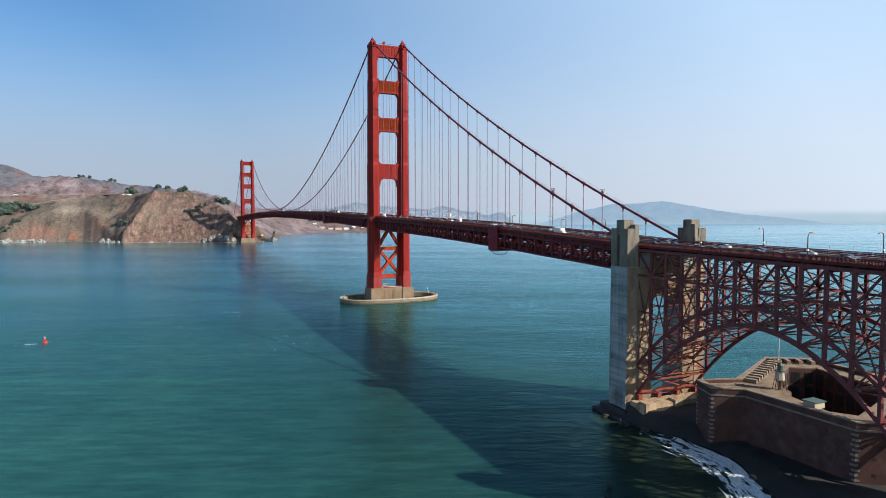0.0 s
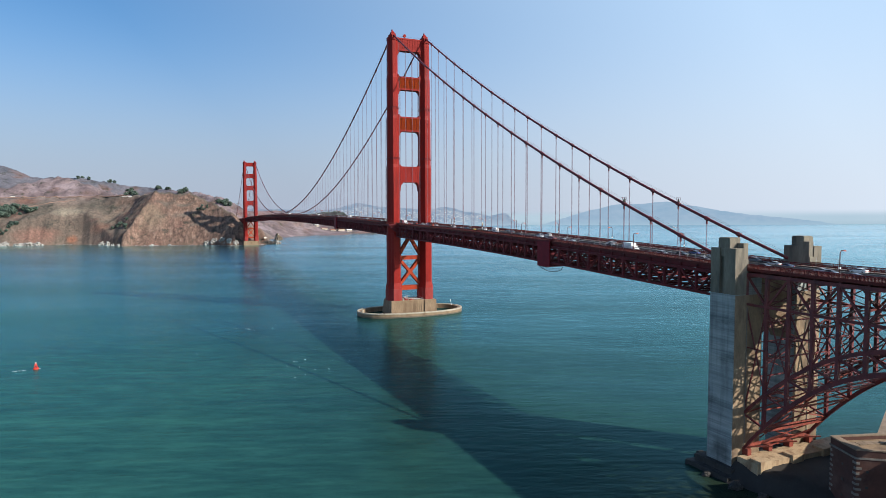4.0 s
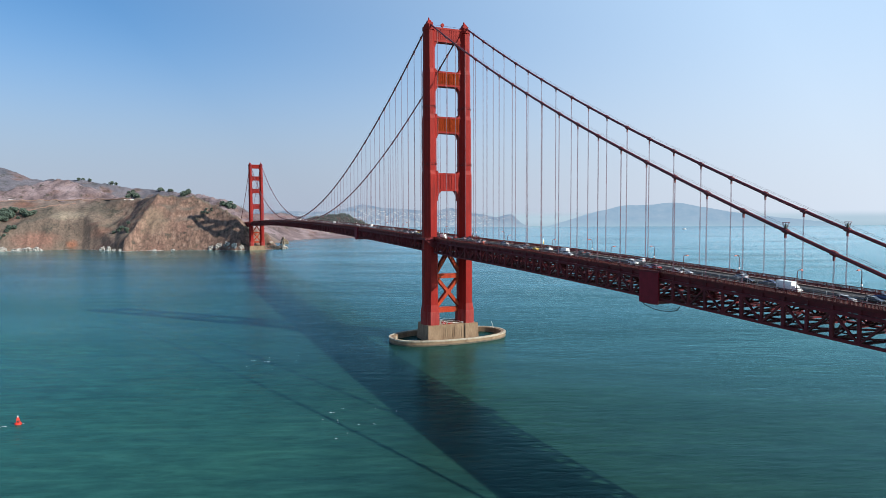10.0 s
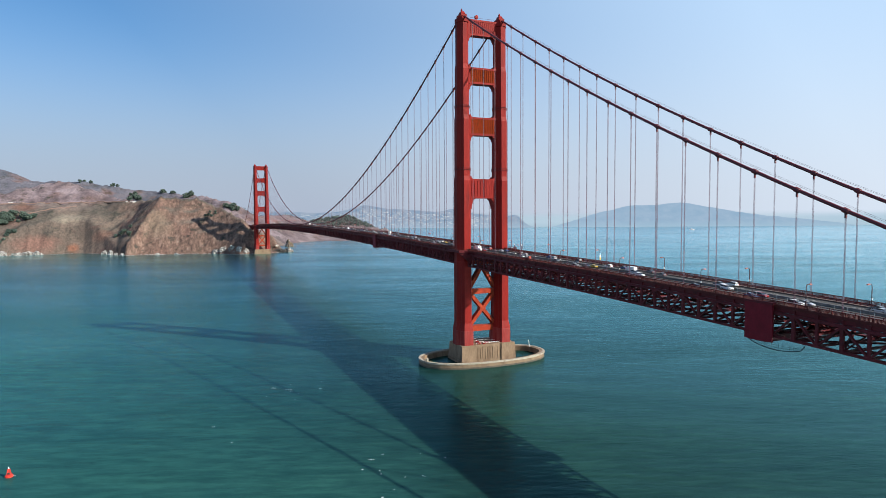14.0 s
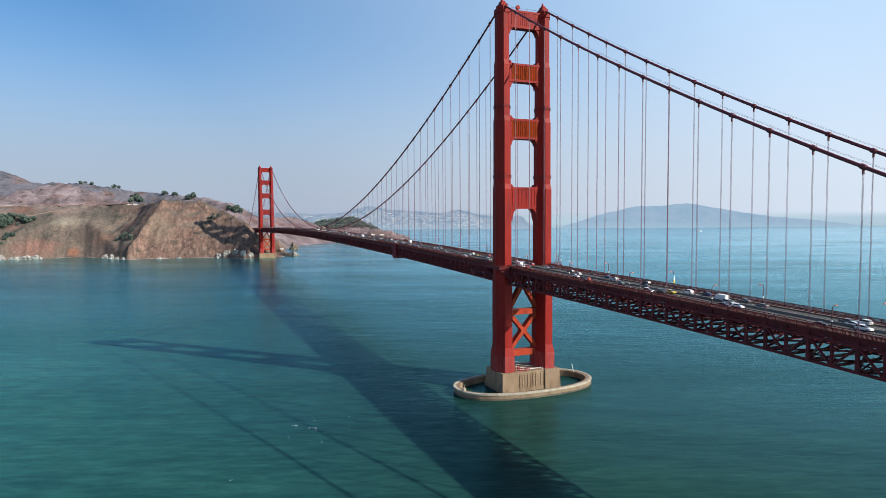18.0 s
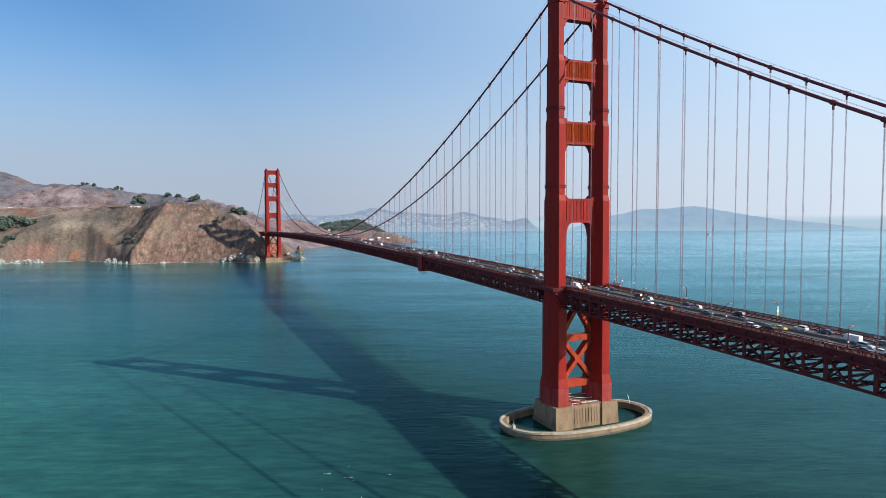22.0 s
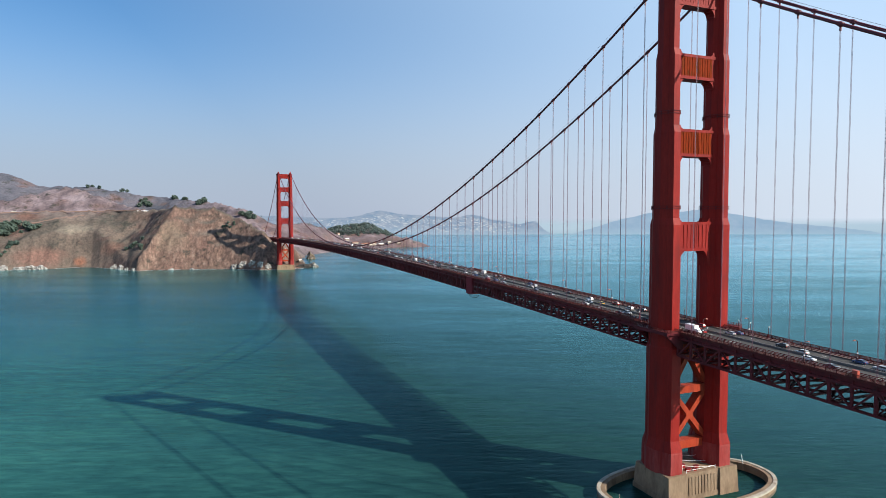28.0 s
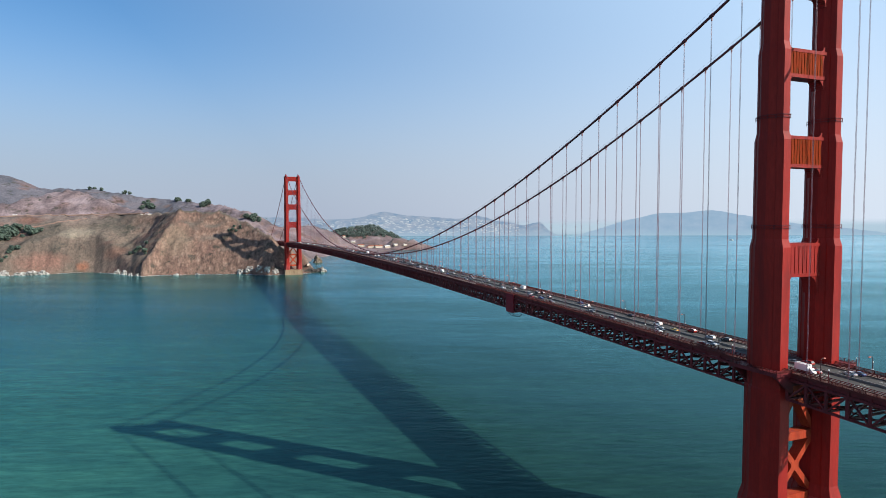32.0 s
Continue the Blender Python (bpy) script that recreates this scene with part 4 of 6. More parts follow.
cable(1)


# ---- suspended deck ----
deck = thing("bridge_deck", "red steel truss bridge deck carrying a six-lane road", "bridge deck")


def strip(x0, x1, top, thick, ys, off=0.0):
    """A long slab that follows the road's rise."""
    s = Soup()
    n = len(ys)
    for y in ys:
        z = rail_z(y) - off
        s.v += [(x0, y, z + top - thick), (x1, y, z + top - thick), (x1, y, z + top), (x0, y, z + top)]
    for i in range(n - 1):
        a, b = 4 * i, 4 * i + 4
        s.f += [(a + k, a + (k + 1) % 4, b + (k + 1) % 4, b + k) for k in range(4)]
    s.f += [(3, 2, 1, 0), tuple(4 * (n - 1) + k for k in range(4))]
    return s


def stations(y0, y1, step):
    n = max(1, round((y1 - y0) / step))
    return [y0 + (y1 - y0) * i / n for i in range(n + 1)]


END0, END1 = -620.0, SPAN + 400.0
LONG = stations(END0, END1, 20)
part("roadway", strip(-9.3, 9.3, -1.55, 0.5, LONG), ASPHALT, deck, "grey asphalt roadway")
for sg in (-1, 1):
    part("sidewalk", strip(*sorted((sg * 9.5, sg * 13.4)), -1.25, 0.5, LONG), WALKWAY, deck)
    part("fascia", strip(*sorted((sg * 13.4, sg * 14.1)), -1.2, 0.8, LONG), RAIL_PAINT, deck)
    part("kerb", strip(*sorted((sg * 9.3, sg * 9.5)), -1.2, 0.6, LONG), WALKWAY, deck)
    for h, th in ((0.0, 0.16), (-1.05, 0.12)):
        part("outer_rail", strip(*sorted((sg * 13.85, sg * 14.05)), h, th, LONG), RAIL_PAINT, deck)
    for h in (-0.25, -0.75):
        part("inner_rail", strip(*sorted((sg * 9.55, sg * 9.7)), h, 0.22, LONG), STEEL, deck)
part("median_barrier", strip(-0.2, 0.2, -0.72, 0.84, stations(-600, SPAN + 300, 20)), BARRIER, deck, "grey movable median barrier")
for sg in (-1, 1):
    near, far = Soup(), Soup()
    for y in stations(END0, END1, 3.81):
        s = near if y < 260 else far
        z = rail_z(y)
        x = sg * 13.95
        s.box(x - 0.11, x + 0.11, y - 0.11, y + 0.11, z - 1.25, z + 0.05)
        x = sg * 9.62
        s.box(x - 0.08, x + 0.08, y - 0.08, y + 0.08, z - 1.25, z - 0.2)
    for y in stations(-470, 260, 0.34):
        z = rail_z(y)
        near.box(sg * 13.95 - 0.04, sg * 13.95 + 0.04, y - 0.1, y + 0.1, z - 1.1, z - 0.05)
    part("railing_infill", near, RAIL_PAINT, deck, "", "stuff")
    part("railing_infill", far, RAIL_PAINT, deck, "", "stuff")
dash = Soup()
for x in (-6.15, -3.05, 3.05, 6.15):
    for y in stations(-600, 900, 14.6):
        z = rail_z(y) - 1.546
        z2 = rail_z(y + 3.6) - 1.546
        dash.hexa([(x - 0.08, y, z - 0.1), (x + 0.08, y, z - 0.1), (x + 0.08, y + 3.6, z2 - 0.1), (x - 0.08, y + 3.6, z2 - 0.1)], [(x - 0.08, y, z), (x + 0.08, y, z), (x + 0.08, y + 3.6, z2), (x - 0.08, y + 3.6, z2)])
part("lane_marking", dash, PAINT_WHITE, deck, "", "stuff")

TOP = -3.9


def truss(ys, near_end, LOW):
    for sg in (-1, 1):
        x = sg * HALF
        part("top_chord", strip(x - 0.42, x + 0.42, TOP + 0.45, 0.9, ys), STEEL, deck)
        # Added plate draws the dark band of framing and shade below the sidewalk.
        part("dark_band_plate", strip(*sorted((x - sg * 0.5, x - sg * 0.9)), -1.9, 1.5, ys), STEEL, deck)
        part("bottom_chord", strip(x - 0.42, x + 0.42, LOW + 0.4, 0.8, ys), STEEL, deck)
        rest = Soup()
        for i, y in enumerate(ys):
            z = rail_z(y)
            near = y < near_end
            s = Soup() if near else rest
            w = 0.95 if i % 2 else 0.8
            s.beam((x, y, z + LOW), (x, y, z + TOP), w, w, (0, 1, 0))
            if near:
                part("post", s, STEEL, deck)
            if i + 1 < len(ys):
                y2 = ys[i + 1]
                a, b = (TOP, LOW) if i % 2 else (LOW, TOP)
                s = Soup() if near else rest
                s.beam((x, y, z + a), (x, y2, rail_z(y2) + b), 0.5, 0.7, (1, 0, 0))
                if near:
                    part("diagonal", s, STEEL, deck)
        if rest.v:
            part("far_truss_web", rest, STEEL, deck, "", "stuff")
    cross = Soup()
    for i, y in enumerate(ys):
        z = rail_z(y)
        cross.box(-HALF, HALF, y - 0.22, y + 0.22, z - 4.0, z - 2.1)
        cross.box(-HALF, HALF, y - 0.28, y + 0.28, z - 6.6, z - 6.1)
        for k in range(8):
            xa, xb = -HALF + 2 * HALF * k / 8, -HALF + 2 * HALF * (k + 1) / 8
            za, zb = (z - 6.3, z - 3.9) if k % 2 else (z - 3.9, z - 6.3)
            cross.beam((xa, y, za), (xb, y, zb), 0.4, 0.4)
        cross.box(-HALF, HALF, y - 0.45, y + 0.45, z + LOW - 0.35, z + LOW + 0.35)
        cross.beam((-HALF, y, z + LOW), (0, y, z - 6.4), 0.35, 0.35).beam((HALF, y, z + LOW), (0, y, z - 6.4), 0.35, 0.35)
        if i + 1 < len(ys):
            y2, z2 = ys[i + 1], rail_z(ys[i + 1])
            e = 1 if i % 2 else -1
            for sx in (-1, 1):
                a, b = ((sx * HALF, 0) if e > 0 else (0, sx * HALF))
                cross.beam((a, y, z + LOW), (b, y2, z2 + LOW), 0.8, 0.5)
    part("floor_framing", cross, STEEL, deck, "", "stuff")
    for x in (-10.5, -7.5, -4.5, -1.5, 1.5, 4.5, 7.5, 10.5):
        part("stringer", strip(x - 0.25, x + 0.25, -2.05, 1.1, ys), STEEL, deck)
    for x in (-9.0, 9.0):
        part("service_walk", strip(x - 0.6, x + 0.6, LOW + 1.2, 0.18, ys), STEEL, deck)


truss([-1.4 - 7.53 * j for j in range(45, 0, -1)], 300, -11.3)
truss([SPAN * j / 168 for j in range(1, 168)], 212, -11.2)
truss([SPAN + 7.62 * j for j in range(1, 46)], 0, -11.2)

# ---- maintenance travellers hung on the truss ----
for y0, y1 in ((-236.0, -225.8), (198.0, 208.0)):
    t = thing("maintenance_traveller", "dark red sheeted maintenance traveller hung over the truss", "maintenance platform", "travellers", at=(0, (y0 + y1) / 2, 0))
    z = rail_z((y0 + y1) / 2)
    h = (y1 - y0) / 2
    part("screen", Soup().box(-15.2, -14.6, -h, h, z - 13.4, z - 1.5), SHEETING, t, "crimson sheeting")
    part("top_beam", Soup().box(-15.4, -13.9, -h - 0.4, h + 0.4, z - 1.5, z - 0.8), STEEL, t)
    part("walk_floor", Soup().box(-15.0, 15.0, -h * 0.6, h * 0.6, z - 13.6, z - 13.2), STEEL, t)
    part("screen", Soup().box(14.6, 15.2, -h, h, z - 13.4, z - 1.5), SHEETING, t, "crimson sheeting")
    for yy in (-h * 0.6, h * 0.6):
        part("truss_rail", Soup().box(-15.0, 15.0, yy - 0.15, yy + 0.15, z - 13.2, z - 11.8), STEEL, t)
    top = [(-h - 11 + (2 * h + 10) * k / 16, z - 13.2 + (0.9 if k == 0 else 0)) for k in range(17)]
    low = [(yy, zz - 0.25 - 2.0 * math.sin(math.pi * k / 16) ** 0.7) for k, (yy, zz) in enumerate(top)]
    net = Soup().tube([(-14.7, *p) for p in low], 0.16, 5)
    for k in range(1, 16):
        net.beam((-14.7, *low[k]), (-14.7, *top[k]), 0.05, 0.05)
    for f in (0.33, 0.66):
        net.tube([(-14.7, b[0], a[1] + (b[1] - a[1]) * f) for a, b in zip(top, low)], 0.04, 4)
    part("slung_net", net, NET, t, "slack safety net")


# ---- concrete pylons ----
def pylon(side, y0, reach):
    t = thing("bridge_pylon", "stepped board-marked concrete bridge pylon at the shore", "bridge pylon", "pylons of the bridge", at=(side * 16.3, y0, 0))
    zt = rail_z(y0) + 4.9
    w, d, k = 2.75, 4.8, 0.985
    # broad shaft below the road, narrow head beside it
    zr = rail_z(y0) - 2.9
    x0, x1 = sorted((side * w, -side * reach))
    part("shaft", Soup().hexa([(x0, -d, 2), (x1, -d, 2), (x1, d, 2), (x0, d, 2)], [(x0 * k, -d * k, zt - 14.2), (x1 * k, -d * k, zt - 14.2), (x1 * k, d * k, zt - 14.2), (x0 * k, d * k, zt - 14.2)]), CONCRETE, t)
    # Added facing slab: its colour gives the south side sun and shade.
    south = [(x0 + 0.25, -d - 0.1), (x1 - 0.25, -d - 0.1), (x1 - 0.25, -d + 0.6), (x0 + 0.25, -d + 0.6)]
    part("south_face", Soup().hexa([(x, y, 3.0) for x, y in south], [(x * k, y * k, zt - 14.4) for x, y in south]), SOUTH_TAN, t, "dirty tan concrete facing, sun and shade in its colour")
    xa, xb = sorted((side * -2.5, side * -(reach - 0.2)))
    part("road_seat", Soup().box(xa, xb, -d * 0.9, d * 0.9, zt - 14.2, zr), CONCRETE, t)
    o, inner = side * w * k, -side * w * k
    # outer face with a deep slot between two flat piers
    s = Soup().box(*sorted((o - side * 1.0, inner)), -d * 0.62, d * k, zt - 14.2, zt - 0.02)
    for a, b in ((-d * k, -d * 0.08), (d * 0.26, d * k)):
        s.box(*sorted((o, o - side * 1.0)), a, b, zt - 14.2, zt)
    s.box(*sorted((o - side * 0.35, o - side * 1.0)), -d * 0.08, d * 0.26, zt - 2.6, zt - 0.04)
    # face across the road: two piers with a notch, the inner one taller
    s.box(*sorted((o - side * 1.0, inner)), -d * k, -d * 0.62, zt - 14.2, zt - 3.4)
    s.box(*sorted((o - side * 1.0, inner + side * 1.9)), -d * k, -d * 0.62, zt - 3.4, zt)
    part("shoulder", s, HEAD_CONCRETE, t, "brown weathered concrete head")
    part("inner_pier", Soup().box(*sorted((inner - side * 0.08, inner + side * 1.9)), -d * k + 0.3, -d * 0.2, zt - 3.4, zt + 1.5), HEAD_CONCRETE, t)
    part("cap", Soup().box(-w * 0.78, w * 0.78, -d * 0.42, d * 0.5, zt, zt + 3.0).box(-w * 0.72, w * 0.72, -d * 0.36, d * 0.44, zt + 3.0, zt + 3.25), HEAD_CONCRETE, t)
    part("drain_pipe", Soup().tube([(-side * (w - 0.4), -d - 0.16, 8), (-side * (w - 0.4), -d - 0.16, zt - 18)], 0.14, 6), QUOIN, t)
    part("footing", Soup().prism([(-w - 2, -d - 2.2), (w + 1.4, -d - 2.2), (w + 1.4, d + 3.4), (-w - 2, d + 3.4)], -3, 3.4, 0.95), ROCK, t, "dark wet concrete footing")
    part("apron", Soup().prism([(-w - 4.5, -d - 3.0), (w + 3.0, -d - 3.0), (w + 3.0, d + 5.0), (-w - 4.5, d + 5.0)], -3, 1.3, 0.96), ROCK, t, "low dark wet apron")
    return t


for sg in (-1, 1):
    pylon(sg, -341.1, 9.2)
    pylon(sg, -452.0, 4.0)


# ---- steel arch over the fort ----
ARCH0, ARCH1 = -345.4, -448.2
arch = thing("arch_span", "dark red riveted steel arch span over the fort", "bridge arch")
NP = 14
AY = [ARCH0 + (ARCH1 - ARCH0) * i / NP for i in range(NP + 1)]


def arch_low(y):
    u = (y - (ARCH0 + ARCH1) / 2) / ((ARCH1 - ARCH0) / 2)
    return 42.6 - 35.0 * u * u


def arch_up(y):
    u = (y - (ARCH0 + ARCH1) / 2) / ((ARCH1 - ARCH0) / 2)
    return 48.2 - 29.0 * u * u


for sg in (-1, 1):
    x = sg * HALF
    for f, w in ((arch_low, 1.4), (arch_up, 1.2)):
        s = Soup()
        ys = [ARCH0 + (ARCH1 - ARCH0) * i / 36 for i in range(37)]
        s = loft([[(x - 0.42, y, f(y) - w / 2), (x + 0.42, y, f(y) - w / 2), (x + 0.42, y, f(y) + w / 2), (x - 0.42, y, f(y) + w / 2)] for y in ys])
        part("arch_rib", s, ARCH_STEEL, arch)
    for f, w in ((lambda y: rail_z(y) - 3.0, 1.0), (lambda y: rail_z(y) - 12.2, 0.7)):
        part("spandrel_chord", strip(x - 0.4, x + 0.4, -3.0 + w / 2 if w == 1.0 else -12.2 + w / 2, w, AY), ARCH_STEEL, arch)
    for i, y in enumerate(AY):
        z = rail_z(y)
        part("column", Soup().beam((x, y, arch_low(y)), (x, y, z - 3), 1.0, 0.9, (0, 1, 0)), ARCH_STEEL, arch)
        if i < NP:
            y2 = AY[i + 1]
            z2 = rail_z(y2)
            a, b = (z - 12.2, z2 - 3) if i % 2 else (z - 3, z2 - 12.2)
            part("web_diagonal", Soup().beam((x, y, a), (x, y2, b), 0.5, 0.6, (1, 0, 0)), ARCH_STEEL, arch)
            up, up2 = arch_up(y), arch_up(y2)
            if (z - 12.2) - max(up, up2) > 2.5:
                part("web_diagonal", Soup().beam((x, y, up), (x, y2, z2 - 12.2), 0.3, 0.34, (1, 0, 0)), ARCH_STEEL, arch)
                part("web_diagonal", Soup().beam((x, y2, up2), (x, y, z - 12.2), 0.3, 0.34, (1, 0, 0)), ARCH_STEEL, arch)
                gap = (z - 12.2) - max(up, up2)
                if gap > 14:
                    zm = (z - 12.2 + max(up, up2)) / 2
                    part("web_strut", Soup().beam((x, y, zm), (x, y2, zm), 0.34, 0.34), ARCH_STEEL, arch)
            e = (arch_low(y), arch_up(y2)) if i >= NP / 2 else (arch_up(y), arch_low(y2))
            part("arch_diagonal", Soup().beam((x, y, e[0]), (x, y2, e[1]), 0.5, 0.55, (1, 0, 0)), ARCH_STEEL, arch)
for i, y in enumerate(AY):
    z = rail_z(y)
    lo = arch_low(y)
    part("cross_girder", Soup().box(-HALF, HALF, y - 0.3, y + 0.3, z - 4.2, z - 2.2), ARCH_STEEL, arch)
    levels = [lo, arch_up(y)]
    top = z - 12.2
    while levels[-1] + 13 < top:
        levels.append(levels[-1] + 11)
    if top - levels[-1] > 2:
        levels.append(top)
    levels.append(z - 4)
    for a, b in zip(levels, levels[1:]):
        # the low members near the springing carry sunlight in their paint colour
        paint = SUNLIT_ARCH if a < 26 and i < 4 else ARCH_STEEL
        part("sway_strut", Soup().beam((-HALF, y, a), (HALF, y, a), 0.42, 0.42), paint, arch)
        part("sway_brace", Soup().beam((-HALF, y - 0.2, a), (HALF, y - 0.2, b), 0.24, 0.26), paint, arch)
        part("sway_brace", Soup().beam((HALF, y + 0.2, a), (-HALF, y + 0.2, b), 0.24, 0.26), paint, arch)
    if i < NP:
        y2 = AY[i + 1]
        for f in (arch_low, arch_up):
            paint = SUNLIT_ARCH if f(y) < 26 and i < 4 else ARCH_STEEL
            part("lateral_brace", Soup().beam((-HALF, y, f(y)), (HALF, y2, f(y2)), 0.34, 0.36), paint, arch)
            part("lateral_brace", Soup().beam((HALF, y, f(y)), (-HALF, y2, f(y2)), 0.34, 0.36), paint, arch)
for x in (-8, -4, 0, 4, 8):
    part("stringer", strip(x - 0.2, x + 0.2, -2.05, 1.0, AY), ARCH_STEEL, arch)
for f in (0.0, 1.0):
    yb = ARCH0 - 1.5 - f * 4.5
    zb = max(arch_low(yb), 8.9)
    part("base_strut", Soup().beam((-HALF, yb, zb), (HALF, yb, zb), 0.75, 0.8), SUNLIT_ARCH, arch, "orange base strut with sunlight in its paint")
for k in range(5):
    part("base_diagonal", Soup().beam((-HALF + k * HALF / 2.5, ARCH0 - 1.5, 9.2), (-HALF + (k + 1) * HALF / 2.5, ARCH0 - 6.0, 13.0 if k % 2 else 10.0), 0.4, 0.4), SUNLIT_ARCH, arch)
for x in (-HALF, -4.6, 4.6, HALF):
    part("bearing", Soup().box(x - 0.8, x + 0.8, ARCH0 - 2.6, ARCH0 - 0.4, 6.6, 8.8), SUNLIT_ARCH, arch)
# Brown pier concrete here imitates the shade under the deck.
wall = thing("pylon_cross_wall", "concrete cross wall joining the two shore pylons, browned for deck shade", "concrete wall", at=(0, -341.1, 0))
part("wall", Soup().box(-7.0, 7.0, -3.6, 3.6, 45.0, rail_z(-341) - 3.0), PIER_CONCRETE, wall)
for x in (-7.0, 7.0):
    part("haunch", Soup().hexa([(x, -3.4, 45), (x - math.copysign(2.4, x), -3.4, 45), (x - math.copysign(2.4, x), 3.4, 45), (x, 3.4, 45)], [(x, -3.4, 41), (x - math.copysign(0.3, x), -3.4, 41), (x - math.copysign(0.3, x), 3.4, 41), (x, 3.4, 41)]), PIER_CONCRETE, wall)
abut = thing("arch_abutment", "tan concrete abutment wall at the foot of the arch", "abutment", at=(0, -350, 0))
part("wall", Soup().box(-17.5, 26, -4.2, 3.2, -1, 6.8), ABUTMENT, abut)
for k in range(3):
    part("pedestal", Soup().box(-17 + k * 13.6, -12.2 + k * 13.6, -4.9, -1.0, -1, 7.6), ABUTMENT, abut)

# ---- south shore and fort ----
def shore_line(y):
    """Where the water's edge runs along the shore."""
    return float(np.interp(y, (-700, -430, -412, -400, -390, -370, -360, -350, -335), (-60, -30, -25, -19, -15, -15.5, -20, -25, -25))) + 1.2 * noise.noise((0, y * 0.11, 1.0))


def shore(x, y):
    """Low rocky shore under the arch."""
    west = x - shore_line(y)
    east = (56 if y > -445 else 260) - x
    north = -331.5 - y + 1.5 * noise.noise((x * 0.1, 0, 2.0)) - max(0.0, (x - 12) * 0.45)
    d = min(west, east, north)
    rise = min(1.0, max(0.0, (y + 378) / 14)) * min(1.0, max(0.0, (x + 21) / 4))
    bank = 2.6 * rise
    return max(-5.0, min(2.6 + bank, d * (0.42 + 0.45 * rise) - 0.6) + (noise.noise((x * 0.22, y * 0.22, 3.0)) * 0.9 + noise.noise((x * 0.6, y * 0.6, 3.0)) * 0.4) * (1.0 if d < 14 else 0.4))


ground_south = part("ground_south", grid("ground_south", [-46 + 2.0 * i for i in range(154)], [-700 + 2.5 * i for i in range(150)], shore), SAND, None, "", "structure")
tagged(ground_south, "wet rocky shore below the fort, darkened for its shade", "shore")

fort = thing("brick_fort", "dark brick coastal fort under the steel arch", "fort", at=(0, 0, 0.4))
OUT = [(-8.5, -370), (-12, -379.5), (-3.5, -385.5), (-2.1, -420.2), (6, -426), (53, -410), (57, -364), (42, -355), (5.5, -374)]
INN = [(15, -384.5), (12.5, -389.5), (7.5, -393.5), (4, -408), (8, -414), (43, -402), (48, -372), (40, -367), (20, -378)]


def toward(poly, d):
    """A loop moved outwards by d from its middle."""
    cx, cy = sum(p[0] for p in poly) / len(poly), sum(p[1] for p in poly) / len(poly)
    out = []
    for x, y in poly:
        v = Vector((x - cx, y - cy))
        v *= 1 + d / v.length
        out.append((cx + v.x, cy + v.y))
    return out


def ring_wall(outer, inner, z0, z1):
    n = len(outer)
    s = Soup()
    s.add([*[(*p, z0) for p in outer], *[(*p, z1) for p in outer], *[(*p, z1) for p in inner], *[(*p, z0) for p in inner]],
          [q for i in range(n) for j in [(i + 1) % n] for q in ((i, j, n + j, n + i), (n + i, n + j, 2 * n + j, 2 * n + i), (2 * n + i, 2 * n + j, 3 * n + j, 3 * n + i), (3 * n + i, 3 * n + j, j, i))])
    return s


part("outer_wall", ring_wall(OUT, INN, 0, 17.6), BRICK, fort)
part("terreplein", ring_wall(toward(OUT, -1.6), toward(INN, 0.6), 17.55, 17.9), ROOF, fort, "sandy earth-covered roof terrace")
part("parapet", ring_wall(OUT, toward(OUT, -1.7), 17.6, 18.9), BRICK, fort)
part("parapet_coping", ring_wall(toward(OUT, 0.25), toward(OUT, -1.9), 18.9, 19.25), GRANITE, fort, "granite coping")
part("string_course", ring_wall(toward(OUT, 0.3), toward(OUT, -0.4), 16.6, 17.1), QUOIN, fort, "granite string course")
part("plinth_course", ring_wall(toward(OUT, 0.25), toward(OUT, -0.4), 0, 1.0), BRICK, fort)
part("courtyard", Soup().prism(INN, 0.2, 0.7), ROOF, fort, "paved courtyard")


def on_wall(a, b, u, off):
    """A point u of the way from a to b, moved outwards by off, and the wall's direction."""
    d = Vector((b[0] - a[0], b[1] - a[1])).normalized()
    n = Vector((d.y, -d.x))
    p = Vector(a) + (Vector(b) - Vector(a)) * u
    c = Vector((22, -392))
    if (p + n - c).length < (p - n - c).length:
        n = -n
    return p + n * off, d, n


def slab_on(a, b, u, w, z0, z1, off, deep):
    p, d, n = on_wall(a, b, u, off)
    q = [p - d * w / 2, p + d * w / 2, p + d * w / 2 - n * deep, p - d * w / 2 - n * deep]
    return Soup().prism([tuple(k) for k in q], z0, z1)


for a, b, n in ((OUT[2], OUT[3], 7), (OUT[0], OUT[1], 1), (OUT[1], OUT[2], 2), (OUT[3], OUT[4], 1), (OUT[8], OUT[0], 2)):
    for row, z in enumerate((4.2, 8.6, 12.8)):
        for i in range(n):
            u = (i + 0.5) / n
            fr = part("embrasure", slab_on(a, b, u, 1.0, z, z + 1.0, 0.06, 0.6), BRICK, fort)
            # No hole is cut: a flat dark panel acts as the port's shade.
            part("gun_port_panel", slab_on(a, b, u, 0.7, z + 0.2, z + 0.85, 0.075, 0.5), DARK, fr, "dark panel for the shade in a gun port")
for k in (0, 1, 3, 4):
    for j in range(11):
        z = 1.2 + j * 1.4
        for a, b in ((OUT[k], OUT[(k + 1) % 9]), (OUT[k], OUT[k - 1])):
            w = 1.3 if (j % 2) == (a is OUT[k] and b is OUT[(k + 1) % 9]) else 0.8
            L = math.dist(a, b)
            part("quoin", slab_on(a, b, w / 2 / L, w, z, z + 0.62, 0.09, 0.5), QUOIN, fort)
